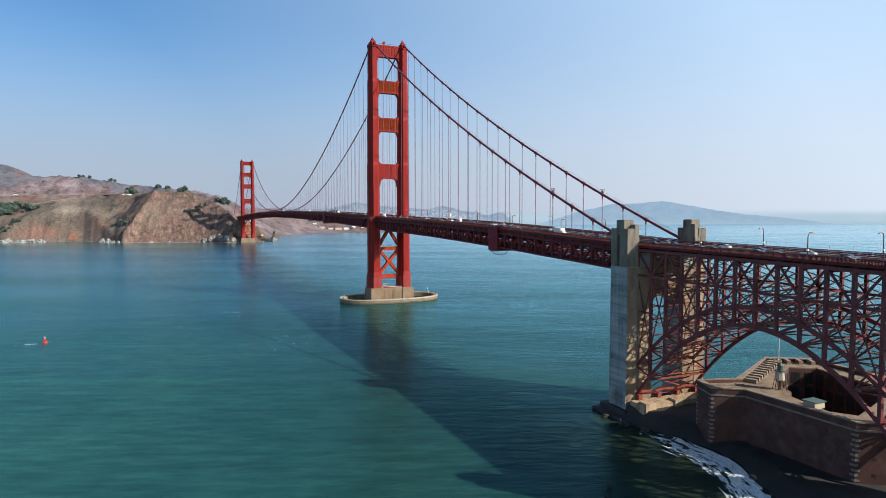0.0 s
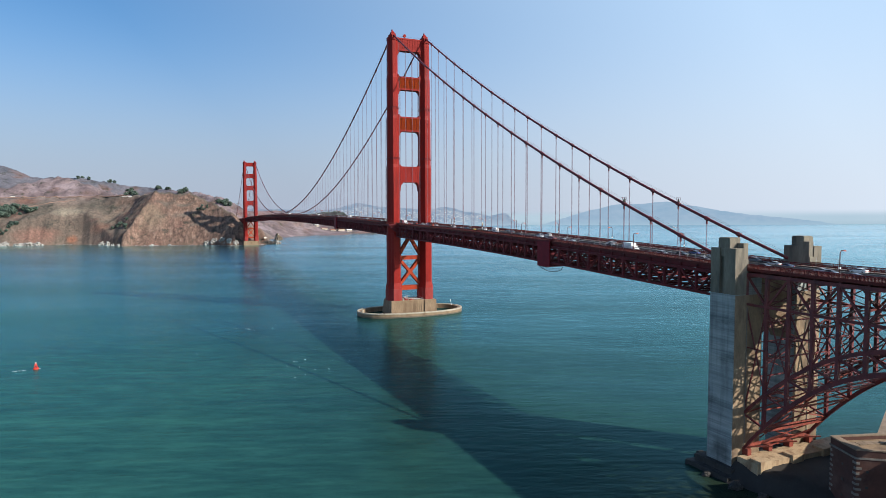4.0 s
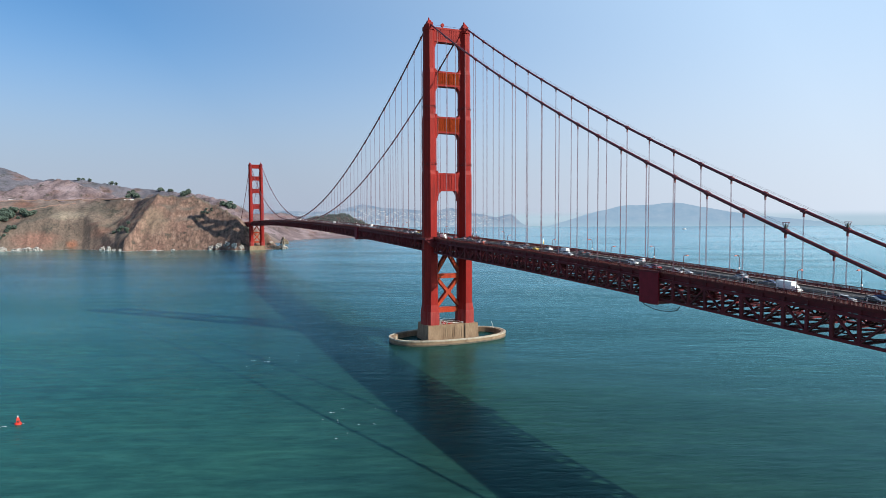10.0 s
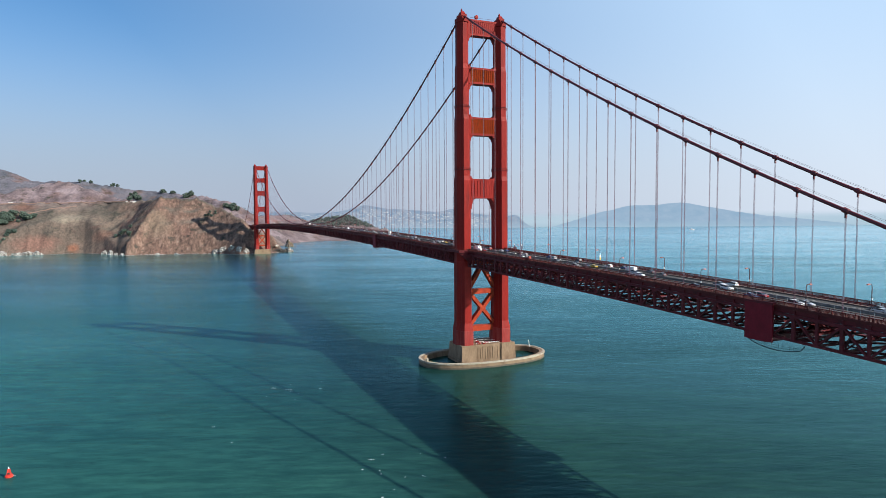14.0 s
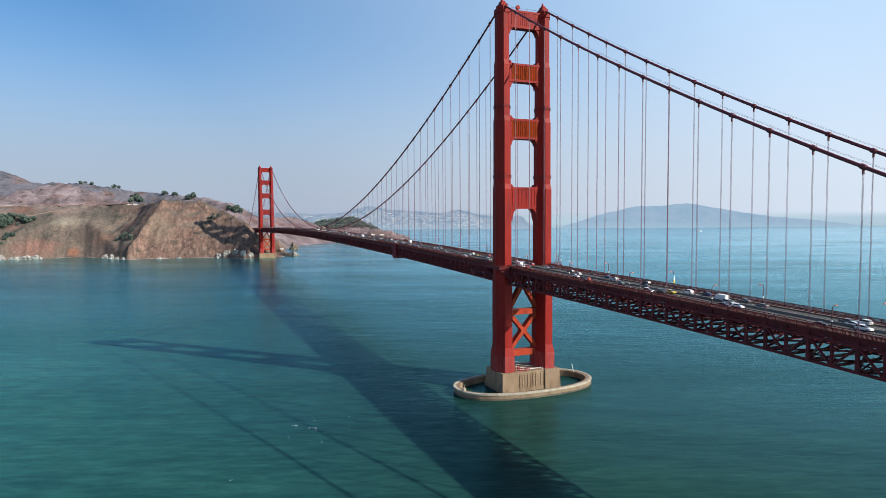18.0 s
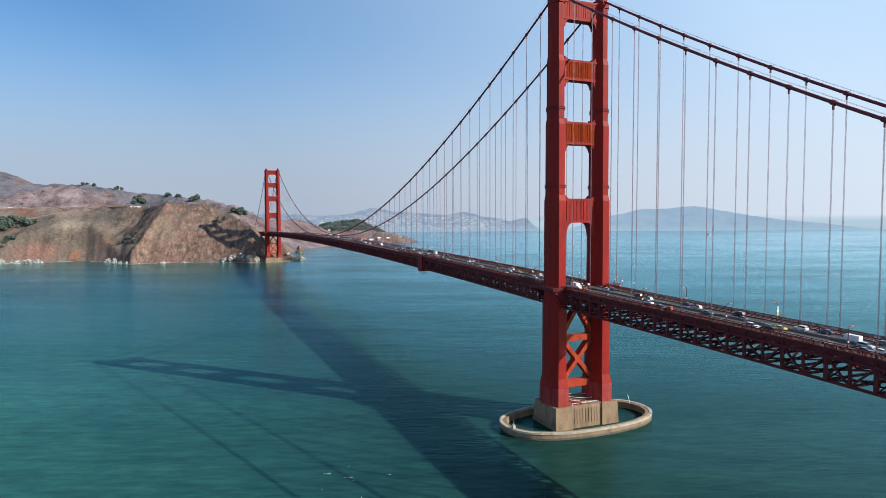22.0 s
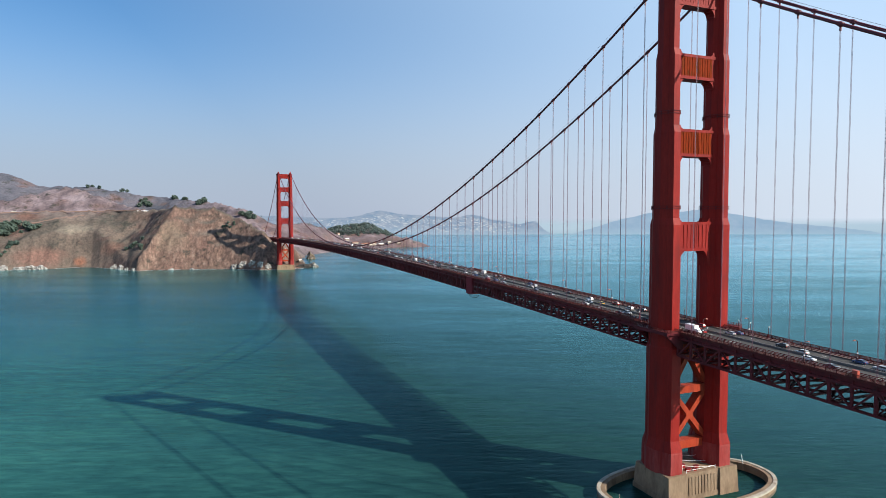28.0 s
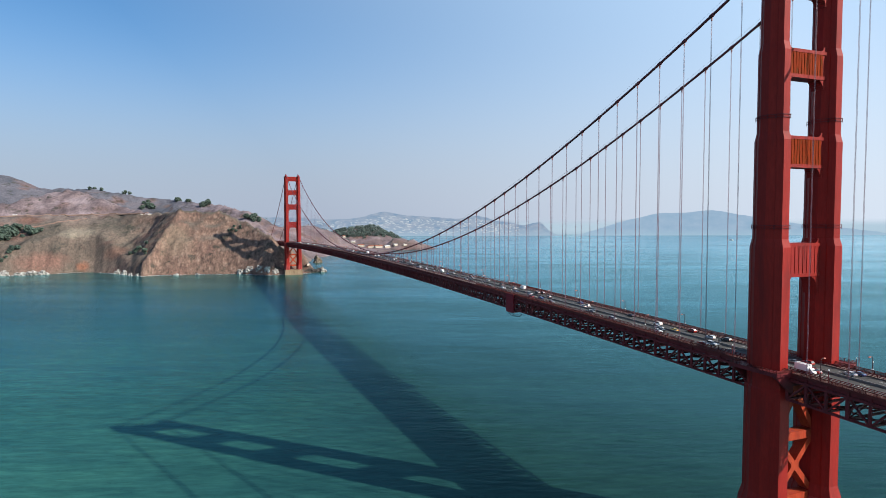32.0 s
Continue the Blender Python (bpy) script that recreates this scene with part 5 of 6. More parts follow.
# gun traverses along the bay-side parapet
for a, b, n in ((OUT[8], OUT[7], 11), (OUT[7], OUT[6], 4)):
    for i in range(n):
        p, d, nn = on_wall(a, b, (i + 0.5) / n, -4.0)
        q = [p - d * 0.75 - nn * 2.0, p + d * 0.75 - nn * 2.0, p + d * 0.75 + nn * 2.2, p - d * 0.75 + nn * 2.2]
        part("traverse", Soup().prism([tuple(k) for k in q], 17.9, 19.2), GRANITE, fort, "tan gun traverse")
for i in range(8):
    u = (i + 0.5) / 8
    p, d, nn = on_wall(OUT[2], OUT[3], u, -3.4)
    part("gun_step", Soup().prism([tuple(p - d * 1.2 - nn * 1.1), tuple(p + d * 1.2 - nn * 1.1), tuple(p + d * 1.2 + nn * 1.0), tuple(p - d * 1.2 + nn * 1.0)], 17.9, 18.35), GRANITE, fort)
# casemate bays round the courtyard, their inner shade made by dark panels
for a, b, n in ((INN[5], INN[6], 7), (INN[6], INN[7], 2), (INN[7], INN[8], 5)):
    for i in range(n):
        for z in (1.0, 6.6, 12.0):
            part("casemate_panel", slab_on(a, b, (i + 0.5) / n, 2.9, z, z + 4.2, 0.2, 0.26), DARK, fort, "dark panel for the shade in a casemate")
for a, b in ((OUT[8], OUT[7]), (OUT[0], OUT[8])):
    for i in range(6):
        part("gun_pit", slab_on(a, b, (i + 0.5) / 6, 2.2, 17.91, 18.2, -2.6, 2.0), GRANITE, fort)

light = thing("lighthouse", "small cream lighthouse with a dark green lantern on the fort", "lighthouse", at=(10.6, -386.6, 18.3))
for i in range(6):
    a = math.pi * i / 3
    part("leg", Soup().beam((2.1 * math.cos(a), 2.1 * math.sin(a), 0), (1.5 * math.cos(a), 1.5 * math.sin(a), 3.6), 0.2, 0.2), RUSTY, light)
part("watch_room", Soup().tube([(0, 0, 3.2), (0, 0, 3.4), (0, 0, 6.2), (0, 0, 6.3)], [1.5, 1.65, 1.25, 1.25], 9), TAN_WALL, light)
part("stair_tube", Soup().tube([(0, 0, 0), (0, 0, 3.3)], 0.45, 8), RUSTY, light)
part("gallery", Soup().tube([(0, 0, 6.2), (0, 0, 6.45)], 1.75, 8), LANTERN, light)
part("lantern", Soup().tube([(0, 0, 6.45), (0, 0, 7.9)], 0.85, 8), LANTERN, light, "dark green lantern room")
part("lantern_roof", Soup().tube([(0, 0, 7.9), (0, 0, 8.1), (0, 0, 9.0), (0, 0, 9.3)], [1.15, 1.1, 0.25, 0.05], 8), LANTERN, light)
mast = thing("flagpole", "tall white flagpole on the fort roof", "flagpole", at=(42, -361, 18.3))
part("pole", Soup().tube([(0, 0, 0), (0, 0, 16)], [0.14, 0.07], 6), WHITE, mast)
part("truck", Soup().tube([(0, 0, 16), (0, 0, 16.25)], 0.16, 8), WHITE, mast)
shed = thing("roof_shed", "low pale shed on the fort roof", "shed", at=(3.4, -404, 18.3))
part("wall", Soup().box(-2.2, 2.2, -1.8, 1.8, 0, 1.9), TAN_WALL, shed)
part("roof", Soup().box(-2.6, 2.6, -2.2, 2.2, 1.9, 2.15), LANTERN, shed, "green flat roof")

# ---- rocks ----
def rock(name, label, at, size, mat, seed, cat="rock", group=""):
    bm = bmesh.new()
    bmesh.ops.create_icosphere(bm, subdivisions=3, radius=1.0)
    for v in bm.verts:
        n = v.co.normalized()
        k = 1 + 0.42 * noise.noise(n * 1.3 + Vector((seed, 0, 0))) + 0.4 * noise.noise(n * 3.1 + Vector((0, seed, 0))) + 0.2 * noise.noise(n * 7 + Vector((0, 0, seed)))
        v.co = Vector((n.x * size[0], n.y * size[1], n.z * size[2])) * k
    me = bpy.data.meshes.new(name)
    bm.to_mesh(me)
    bm.free()
    ob = part(name, me, mat)
    ob.location = at
    return tagged(ob, label, cat, group)


WHITE_ROCK = "guano-whitened sea rock at the foot of the cliffs"
for i, (x, y, sx, sy, sz) in enumerate(((-616, 1506, 15, 9, 11), (-580, 1504, 16, 7, 7), (-558, 1502, 13, 7, 9), (-538, 1504, 12, 8, 9), (-376, 1458, 9, 8, 10), (-360, 1430, 9, 8, 10), (-345, 1406, 7, 6, 6), (-330, 1382, 6, 5, 5), (-92, 1350, 14, 8, 12), (-76, 1340, 13, 9, 13), (-58, 1332, 10, 8, 9), (-250, 1362, 6, 4, 4), (-205, 1360, 5, 4, 3))):
    rock("sea_rock", WHITE_ROCK, (x, y, 0), (sx, sy, sz), PALE_ROCK, 3.3 + i * 1.7, group="white rocks")
rock("sea_rock", "pointed rock stack with a pale top off the point", (122, 1640, 0), (12, 10, 19), BROWN_ROCK, 8.8)
rock("rock_islet", "low dark rock islet beside the tower pier", (50, 1318, -1), (19, 8, 10), ROCK, 14.2)
for i, (x, y, z, sx, sy, sz) in enumerate(((-110, 1341, 4, 9, 6, 8), (-92, 1330, 8, 10, 7, 10), (-72, 1311, 12, 9, 6, 9), (-54, 1297, 10, 8, 6, 9), (-38, 1290, 5, 7, 5, 8), (-64, 1302, 2, 9, 6, 7))):
    rock("shore_rock", WHITE_ROCK, (x, y, z), (sx, sy, sz), PALE_ROCK, 71 + i * 1.3, group="white rocks")
rock("rock_islet", "white-topped rock islet beside the tower pier", (76, 1318, 0), (9, 7, 10), PALE_ROCK, 21.0)
rock("rock_islet", "low dark rock islet beside the tower pier", (64, 1322, -1), (10, 6, 9), ROCK, 25.0)
for i, (x, y, s) in enumerate(((-25, -342, 1.0), (-24, -352, 1.7), (-22, -360, 1.2), (-19, -368, 1.2), (-14, -329, 1.5), (-5, -328, 1.6), (-62, -392, 0.6), (-66, -396, 0.5), (-21, -378, 0.8), (-20, -403, 0.9))):
    rock("shore_rock", "dark wet boulder at the waterline by the pylon", (x, y, 0.4), (s * 1.3, s, s * 0.8), ROCK, 40 + i * 2.3, group="shore boulders")


# ---- surf ----
def foam(name, label, x0, x1, y0, y1, step, keep, z=0.07):
    s = Soup()
    rnd = random.Random(5)
    nx, ny = int((x1 - x0) / step), int((y1 - y0) / step)
    for j in range(ny):
        for i in range(nx):
            x, y = x0 + (i + 0.5) * step, y0 + (j + 0.5) * step
            if keep(x, y):
                h = step * 0.62
                pts = [(x + h * math.cos(a) * rnd.uniform(0.7, 1.1), y + h * math.sin(a) * rnd.uniform(0.7, 1.1)) for a in (0.4, 1.5, 2.6, 3.7, 4.7, 5.7)]
                s.add([(*p, z + rnd.uniform(0, 0.12)) for p in pts], [(0, 1, 2, 3, 4, 5)])
    return tagged(part(name, s, FOAM, None, "", "stuff"), label, "foam")


def surf_keep(x, y):
    """Long torn streaks of foam that run along the shore and thin out to sea."""
    d = shore_line(y) - 1.2 - x
    if not -1.5 < d < 12 or y > -361:
        return False
    along = y + x * 0.4
    n = noise.noise((d * 0.55, along * 0.10, 9.0)) + 0.7 * noise.noise((d * 1.6, along * 0.32, 4.0)) + 0.4 * noise.noise((x * 2.4, y * 1.5, 4.0))
    grow = min(1.0, max(0.0, (-363 - y) / 14))
    return n > 0.5 - grow * 0.85 + max(0.0, d - 5.0) * 0.11


foam("breaking_surf", "white surf breaking on the dark shore", -48, -12, -440, -358, 0.2, surf_keep)


def caps_keep(cx, cy, r, seed, thr):
    def f(x, y):
        n = noise.noise((x * 0.14, y * 0.6, seed)) + 0.6 * noise.noise((x * 0.5, y * 1.8, seed)) + 0.3 * noise.noise((x * 1.6, y * 3.0, seed))
        return n > thr + ((x - cx) ** 2 + (y - cy) ** 2) / (r * r) * 0.35
    return f


foam("whitecap", "scattered whitecaps on the tide rip", -190, -60, -250, -90, 0.45, caps_keep(-114, -153, 24, 2.0, 0.70))
foam("whitecap", "scattered whitecaps on the tide rip", -230, -150, -120, -30, 0.45, caps_keep(-190, -75, 40, 6.0, 0.92))
foam("whitecap", "scattered whitecaps on the tide rip", -175, -95, -60, 10, 0.45, caps_keep(-130, -27, 24, 8.0, 0.74))
foam("wake", "white wake streaming from the buoy", -261, -239, -108, -94, 0.25, lambda x, y: noise.noise((x * 0.3, y * 1.2, 5.0)) + 0.5 * noise.noise((x * 1.1, y * 2.4, 5.0)) > 0.05 + abs(y + 101.1 - (x + 246.8) * 0.12) * 0.55 + max(0.0, x + 243.8) * 0.2)
foam("shore_surf", "thin white surf line under the cliffs", -660, 60, 1250, 1580, 3.0, lambda x, y: -4.5 < land(x, y) < 0.3 and noise.noise((x * 0.03, y * 0.03, 2.0)) > -0.22)

# ---- buoy ----
buoy = thing("channel_buoy", "red steel channel buoy floating on the water", "buoy", at=(-246.8, -100.5, 0))
buoy.scale = (0.9, 0.9, 0.74)
part("float", Soup().tube([(0, 0, -0.6), (0, 0, 0.0), (0, 0, 0.9), (0, 0, 1.2)], [1.3, 1.55, 1.5, 1.1], 14), BUOY_RED, buoy)
for i in range(4):
    a = math.pi / 4 + math.pi * i / 2
    part("cage_leg", Soup().beam((1.0 * math.cos(a), 1.0 * math.sin(a), 1.1), (0.35 * math.cos(a), 0.35 * math.sin(a), 4.2), 0.2, 0.2), BUOY_RED, buoy)
part("radar_panel", Soup().prism([(-0.62, -0.62), (0.62, -0.62), (0.62, 0.62), (-0.62, 0.62)], 2.4, 4.2, 0.6), BUOY_RED, buoy)
part("lamp", Soup().tube([(0, 0, 4.2), (0, 0, 5.0), (0, 0, 5.2)], [0.28, 0.25, 0.06], 8), WHITE, buoy, "small white lamp")

# ---- street lamps ----
def lamp_post(x, y, inward):
    t = thing("street_lamp", "dark red bridge street lamp with a curved arm", "street lamp", "lamps along the bridge", at=(x, y, rail_z(y) - 1.25))
    part("pole", Soup().tube([(0, 0, 0), (0, 0, 0.9), (0, 0, 1.0), (0, 0, 6.2)], [0.24, 0.24, 0.17, 0.12], 8), LAMP_POLE, t)
    part("arm", Soup().tube([(0, 0, 6.1), (inward * 0.12, 0, 6.7), (inward * 0.6, 0, 7.15), (inward * 1.7, 0, 7.2)], 0.12, 6), LAMP_POLE, t)
    part("service_box", Soup().box(-0.2, 0.2, -0.24, 0.24, 2.2, 2.7), WHITE, t, "small white service box")
    part("head", Soup().hexa([(inward * 1.2, -0.28, 6.95), (inward * 2.3, -0.28, 6.9), (inward * 2.3, 0.28, 6.9), (inward * 1.2, 0.28, 6.95)], [(inward * 1.4, -0.16, 7.3), (inward * 2.1, -0.16, 7.25), (inward * 2.1, 0.16, 7.25), (inward * 1.4, 0.16, 7.3)]), LAMP_HEAD, t)
    return t


for side, y0, shore_side in ((1, 22.0, (-205.3, -249.9, -294.7, -379.3, -418.0)), (-1, -64.8, (-243.5, -289.0, -372.1, -410.5))):
    first = lamp_post(side * 10.2, y0, -side)
    for y in [y0 + 45.72 * k for k in range(-4 if side > 0 else -3, 24) if k] + list(shore_side):
        if abs(y) > 12:
            copy_thing(first, pose(side * 10.2, y, rail_z(y) - 1.25))

# short posts with pale caps by the tower
post0 = None
for x, y in ((13.0, -16), (13.0, -22), (13.0, 16), (13.0, -31), (-12.9, -17), (-12.9, 17), (-12.9, -24)):
    if post0 is None:
        post0 = thing("walkway_post", "short dark walkway lamp post with a pale cap", "lamp post", "walkway posts", at=(x, y, rail_z(y) - 1.25))
        part("pole", Soup().tube([(0, 0, 0), (0, 0, 4.2)], 0.12, 6), STEEL, post0)
        part("cap", Soup().tube([(0, 0, 4.2), (0, 0, 4.7), (0, 0, 4.8)], [0.26, 0.26, 0.1], 6), WHITE, post0)
    else:
        copy_thing(post0, pose(x, y, rail_z(y) - 1.25))

# wire fences: along the west sidewalk by the pylon and on the east side over the arch
for x, y0, y1, step, top in ((-9.78, -336.0, -214.0, 3.81, 1.0), (13.6, -600.0, -348.0, 7.4, 1.5)):
    t = thing("wire_fence", "thin grey steel wire fence standing along the sidewalk", "fence", "wire fences")
    ys = stations(y0, y1, step)
    for y in ys:
        part("post", Soup().beam((x, y, rail_z(y) - 1.26), (x, y, rail_z(y) + top), 0.1, 0.1), FENCE_STEEL, t)
    for h in (top - 0.05, top * 0.4, -0.4):
        part("rail", Soup().tube([(x, y, rail_z(y) + h) for y in ys], 0.028, 4), FENCE_STEEL, t)

# a striped banner on one lamp and an orange work box on the west walkway
t = thing("pole_banner", "blue, white and yellow banner strapped to a lamp post", "banner", at=(10.2, -115.16, rail_z(-115) - 1.25))
for z0, z1, mat, word in ((2.2, 3.4, BANNER_YELLOW, "yellow"), (3.4, 4.4, WHITE, "white"), (4.4, 5.6, BANNER_BLUE, "pale blue")):
    part("panel", Soup().box(-0.38, 0.38, -0.3, -0.2, z0, z1), mat, t, f"{word} banner panel")
t = thing("work_box", "orange work box standing on the walkway by the railing", "work box", at=(-12.8, -84.6, rail_z(-84.6) - 1.25))
part("box", Soup().box(-0.55, 0.55, -0.9, 0.9, 0.1, 2.3), LAMP_HEAD, t)
for x in (-0.4, 0.4):
    for y in (-0.7, 0.7):
        part("foot", Soup().box(x - 0.08, x + 0.08, y - 0.08, y + 0.08, 0, 0.12), DARK, t)

# ---- vehicles ----
def wheels(t, xs, ys, r):
    for x in xs:
        for y in ys:
            w = part("wheel", Soup().tube([(x - 0.11, y, r), (x + 0.11, y, r)], r, 12), RUBBER, t)
            part("rim", Soup().tube([(x - 0.13, y, r), (x + 0.13, y, r)], r * 0.58, 8), HUB, w)


def section(rows, half):
    """A body through stations of (y, low, high, half-width factor)."""
    s = Soup()
    for y, lo, hi, k in rows:
        w = half * k
        s.v += [(-w, y, lo), (w, y, lo), (w, y, lo + (hi - lo) * 0.7), (w * 0.9, y, hi), (-w * 0.9, y, hi), (-w, y, lo + (hi - lo) * 0.7)]
    for i in range(len(rows) - 1):
        a, b = 6 * i, 6 * i + 6
        s.f += [(a + k, a + (k + 1) % 6, b + (k + 1) % 6, b + k) for k in range(6)]
    s.f += [(5, 4, 3, 2, 1, 0), tuple(6 * (len(rows) - 1) + k for k in range(6))]
    return s


def lights(t, half, y0, y1, z):
    for x in (-half * 0.72, half * 0.72):
        part("headlight", Soup().box(x - 0.2, x + 0.2, y1 - 0.05, y1 + 0.02, z - 0.08, z + 0.08), PAINT_WHITE, t)
        part("tail_light", Soup().box(x - 0.2, x + 0.2, y0 - 0.02, y0 + 0.05, z - 0.02, z + 0.16), BUOY_RED, t)


def car(kind, paint, word):
    if kind == "sedan":
        t = thing("sedan", f"{word} sedan car on the bridge road", "car", "traffic on the bridge")
        part("body", section([(-2.3, 0.35, 0.85, 0.86), (-2.2, 0.25, 0.98, 0.97), (-1.0, 0.22, 1.0, 1.0), (1.2, 0.22, 0.98, 1.0), (2.1, 0.25, 0.84, 0.95), (2.32, 0.35, 0.7, 0.84)], 0.92), paint, t)
        part("glasshouse", section([(-1.75, 0.96, 1.0, 0.9), (-1.0, 0.96, 1.36, 0.86), (0.3, 0.96, 1.38, 0.86), (1.2, 0.94, 0.98, 0.9)], 0.9), CAR_GLASS, t)
        part("roof", section([(-1.05, 1.37, 1.43, 0.78), (-0.4, 1.38, 1.47, 0.8), (0.35, 1.37, 1.43, 0.76)], 0.86), paint, t)
        wheels(t, (-0.84, 0.84), (-1.4, 1.4), 0.33)
        lights(t, 0.9, -2.3, 2.28, 0.62)
    elif kind == "suv":
        t = thing("suv", f"{word} sport utility car on the bridge road", "car", "traffic on the bridge")
        part("body", section([(-2.4, 0.4, 0.95, 0.9), (-2.3, 0.3, 1.1, 0.98), (1.1, 0.28, 1.1, 1.0), (2.1, 0.3, 1.0, 0.97), (2.4, 0.4, 0.8, 0.86)], 0.97), paint, t)
        part("glasshouse", section([(-2.25, 1.08, 1.12, 0.94), (-1.95, 1.08, 1.64, 0.86), (0.2, 1.08, 1.66, 0.86), (1.15, 1.06, 1.1, 0.92)], 0.95), CAR_GLASS, t)
        part("roof", section([(-2.0, 1.65, 1.71, 0.8), (-0.9, 1.66, 1.76, 0.82), (0.25, 1.65, 1.71, 0.78)], 0.92), paint, t)
        wheels(t, (-0.88, 0.88), (-1.45, 1.45), 0.37)
        lights(t, 0.95, -2.4, 2.36, 0.75)
    elif kind == "van":
        t = thing("delivery_van", f"{word} delivery van on the bridge road", "van", "traffic on the bridge")
        part("body", section([(-3.0, 0.4, 2.5, 0.96), (-2.9, 0.35, 2.62, 1.0), (1.3, 0.35, 2.62, 1.0), (1.9, 0.35, 2.3, 0.97), (2.4, 0.35, 1.35, 0.97), (3.0, 0.4, 1.05, 0.9)], 1.02), paint, t)
        part("windscreen", section([(1.72, 1.5, 2.32, 0.93), (2.3, 1.42, 1.55, 0.93)], 1.04), CAR_GLASS, t)
        wheels(t, (-0.92, 0.92), (-1.9, 1.9), 0.38)
        lights(t, 1.0, -3.0, 2.97, 0.8)
    else:
        t = thing("box_truck", f"{word} box truck on the bridge road", "truck", "traffic on the bridge")
        part("chassis", Soup().box(-0.5, 0.5, -3.6, 3.4, 0.55, 0.85), DARK, t)
        part("cargo_box", Soup().box(-1.2, 1.2, -3.8, 1.4, 0.95, 3.35), CAR_PAINTS[7], t, "white cargo box")
        part("cab", section([(1.5, 0.5, 2.2, 1.0), (2.4, 0.5, 2.25, 1.0), (2.9, 0.5, 1.45, 0.98), (3.6, 0.55, 1.25, 0.92)], 1.05), paint, t)
        part("windscreen", section([(2.38, 1.45, 2.12, 0.95), (2.92, 1.4, 1.5, 0.95)], 1.07), CAR_GLASS, t)
        wheels(t, (-0.95, 0.95), (-2.4, 2.4), 0.45)
        lights(t, 1.0, -3.8, 3.58, 0.85)
    return t


FLEET = [("sedan", 0, "white"), ("sedan", 1, "silver"), ("sedan", 3, "black"), ("sedan", 2, "dark grey"), ("sedan", 4, "dark blue"), ("suv", 0, "white"), ("suv", 3, "black"), ("suv", 1, "silver"), ("suv", 5, "dark red"), ("sedan", 6, "yellow"), ("van", 0, "white"), ("truck", 0, "white")]
models = {}
rnd = random.Random(11)
for lane, x in enumerate((-7.6, -4.6, -1.6, 1.6, 4.6, 7.6)):
    y = -455 + rnd.uniform(0, 40)
    while y < 1220:
        k = rnd.choices(range(12), (3.5, 5, 6, 5, 4, 2.5, 5, 4, 2, 1, 1.2, 0.8))[0]
        if abs(y + 452) > 6:
            z = rail_z(y) - 1.55
            tilt = math.degrees(math.atan(rail_z(y + 0.5) - rail_z(y - 0.5)))
            m = pose(x + rnd.uniform(-0.2, 0.2), y, z + 0.01, tilt if x > 0 else -tilt, 0, 0 if x > 0 else 180)
            if k in models:
                copy_thing(models[k], m)
            else:
                kind, p, word = FLEET[k]
                models[k] = car(kind, CAR_PAINTS[p], word)
                models[k].matrix_basis = m
        y += rnd.uniform(16, 62) if abs(x) > 2 else rnd.uniform(24, 90)

# ---- headland details: road cut, trees, buildings ----
def on_land(pts, w, name, mat, label, lift=1.2):
    s = Soup()
    path = []
    for (ax, ay), (bx, by) in zip(pts, pts[1:]):
        path += [(ax + (bx - ax) * k / 24, ay + (by - ay) * k / 24) for k in range(24)]
    for i, (x, y) in enumerate(path):
        z = sum(land(px, py) for px, py in path[max(0, i - 14):i + 15]) / len(path[max(0, i - 14):i + 15]) + lift
        z = max(z, land(x, y) + 0.5, land(x, y - w / 2) + 0.4)
        s.v += [(x, y - w / 2, z - 2.5), (x, y + w / 2, z - 2.5), (x, y + w / 2, z + 0.8), (x, y - w / 2, z)]
    for i in range(len(path) - 1):
        a, b = 4 * i, 4 * i + 4
        s.f += [(a + k, a + (k + 1) % 4, b + (k + 1) % 4, b + k) for k in range(4)]
    return tagged(part(name, s, mat, None, "", "structure"), label, "road")


on_land([(-330, 1668), (-420, 1716), (-560, 1735), (-720, 1742), (-1000, 1706)], 7, "road_upper", DIRT_ROAD, "pale road cut across the headland slope")
on_land([(-470, 1700), (-560, 1672), (-680, 1650), (-800, 1660)], 6, "road_lower", DIRT_ROAD, "pale road cut across the headland slope")


def clumps(s, x, y, z, r, h, n, rnd):
    """A crown of small leafy clumps with an uneven outline."""
    for _ in range(n):
        a, u, v = rnd.uniform(0, 6.283), rnd.random() ** 0.5, rnd.uniform(-1, 1)
        rr = r * u * math.sqrt(max(0.05, 1 - v * v * 0.8))
        c = Vector((x + rr * math.cos(a), y + rr * math.sin(a), z + h * 0.5 * v))
        k = r * rnd.uniform(0.2, 0.4)
        o = [Vector((rnd.uniform(-1, 1), rnd.uniform(-1, 1), rnd.uniform(-0.7, 0.7))) * k * 0.35 for _ in range(6)]
        p = [c + Vector((k, 0, 0)) + o[0], c + Vector((0, k, 0)) + o[1], c + Vector((-k, 0, 0)) + o[2], c + Vector((0, -k, 0)) + o[3], c + Vector((0, 0, k * 0.8)) + o[4], c - Vector((0, 0, k * 0.6)) + o[5]]
        s.add(p, [(0, 1, 4), (1, 2, 4), (2, 3, 4), (3, 0, 4), (1, 0, 5), (2, 1, 5), (3, 2, 5), (0, 3, 5)])


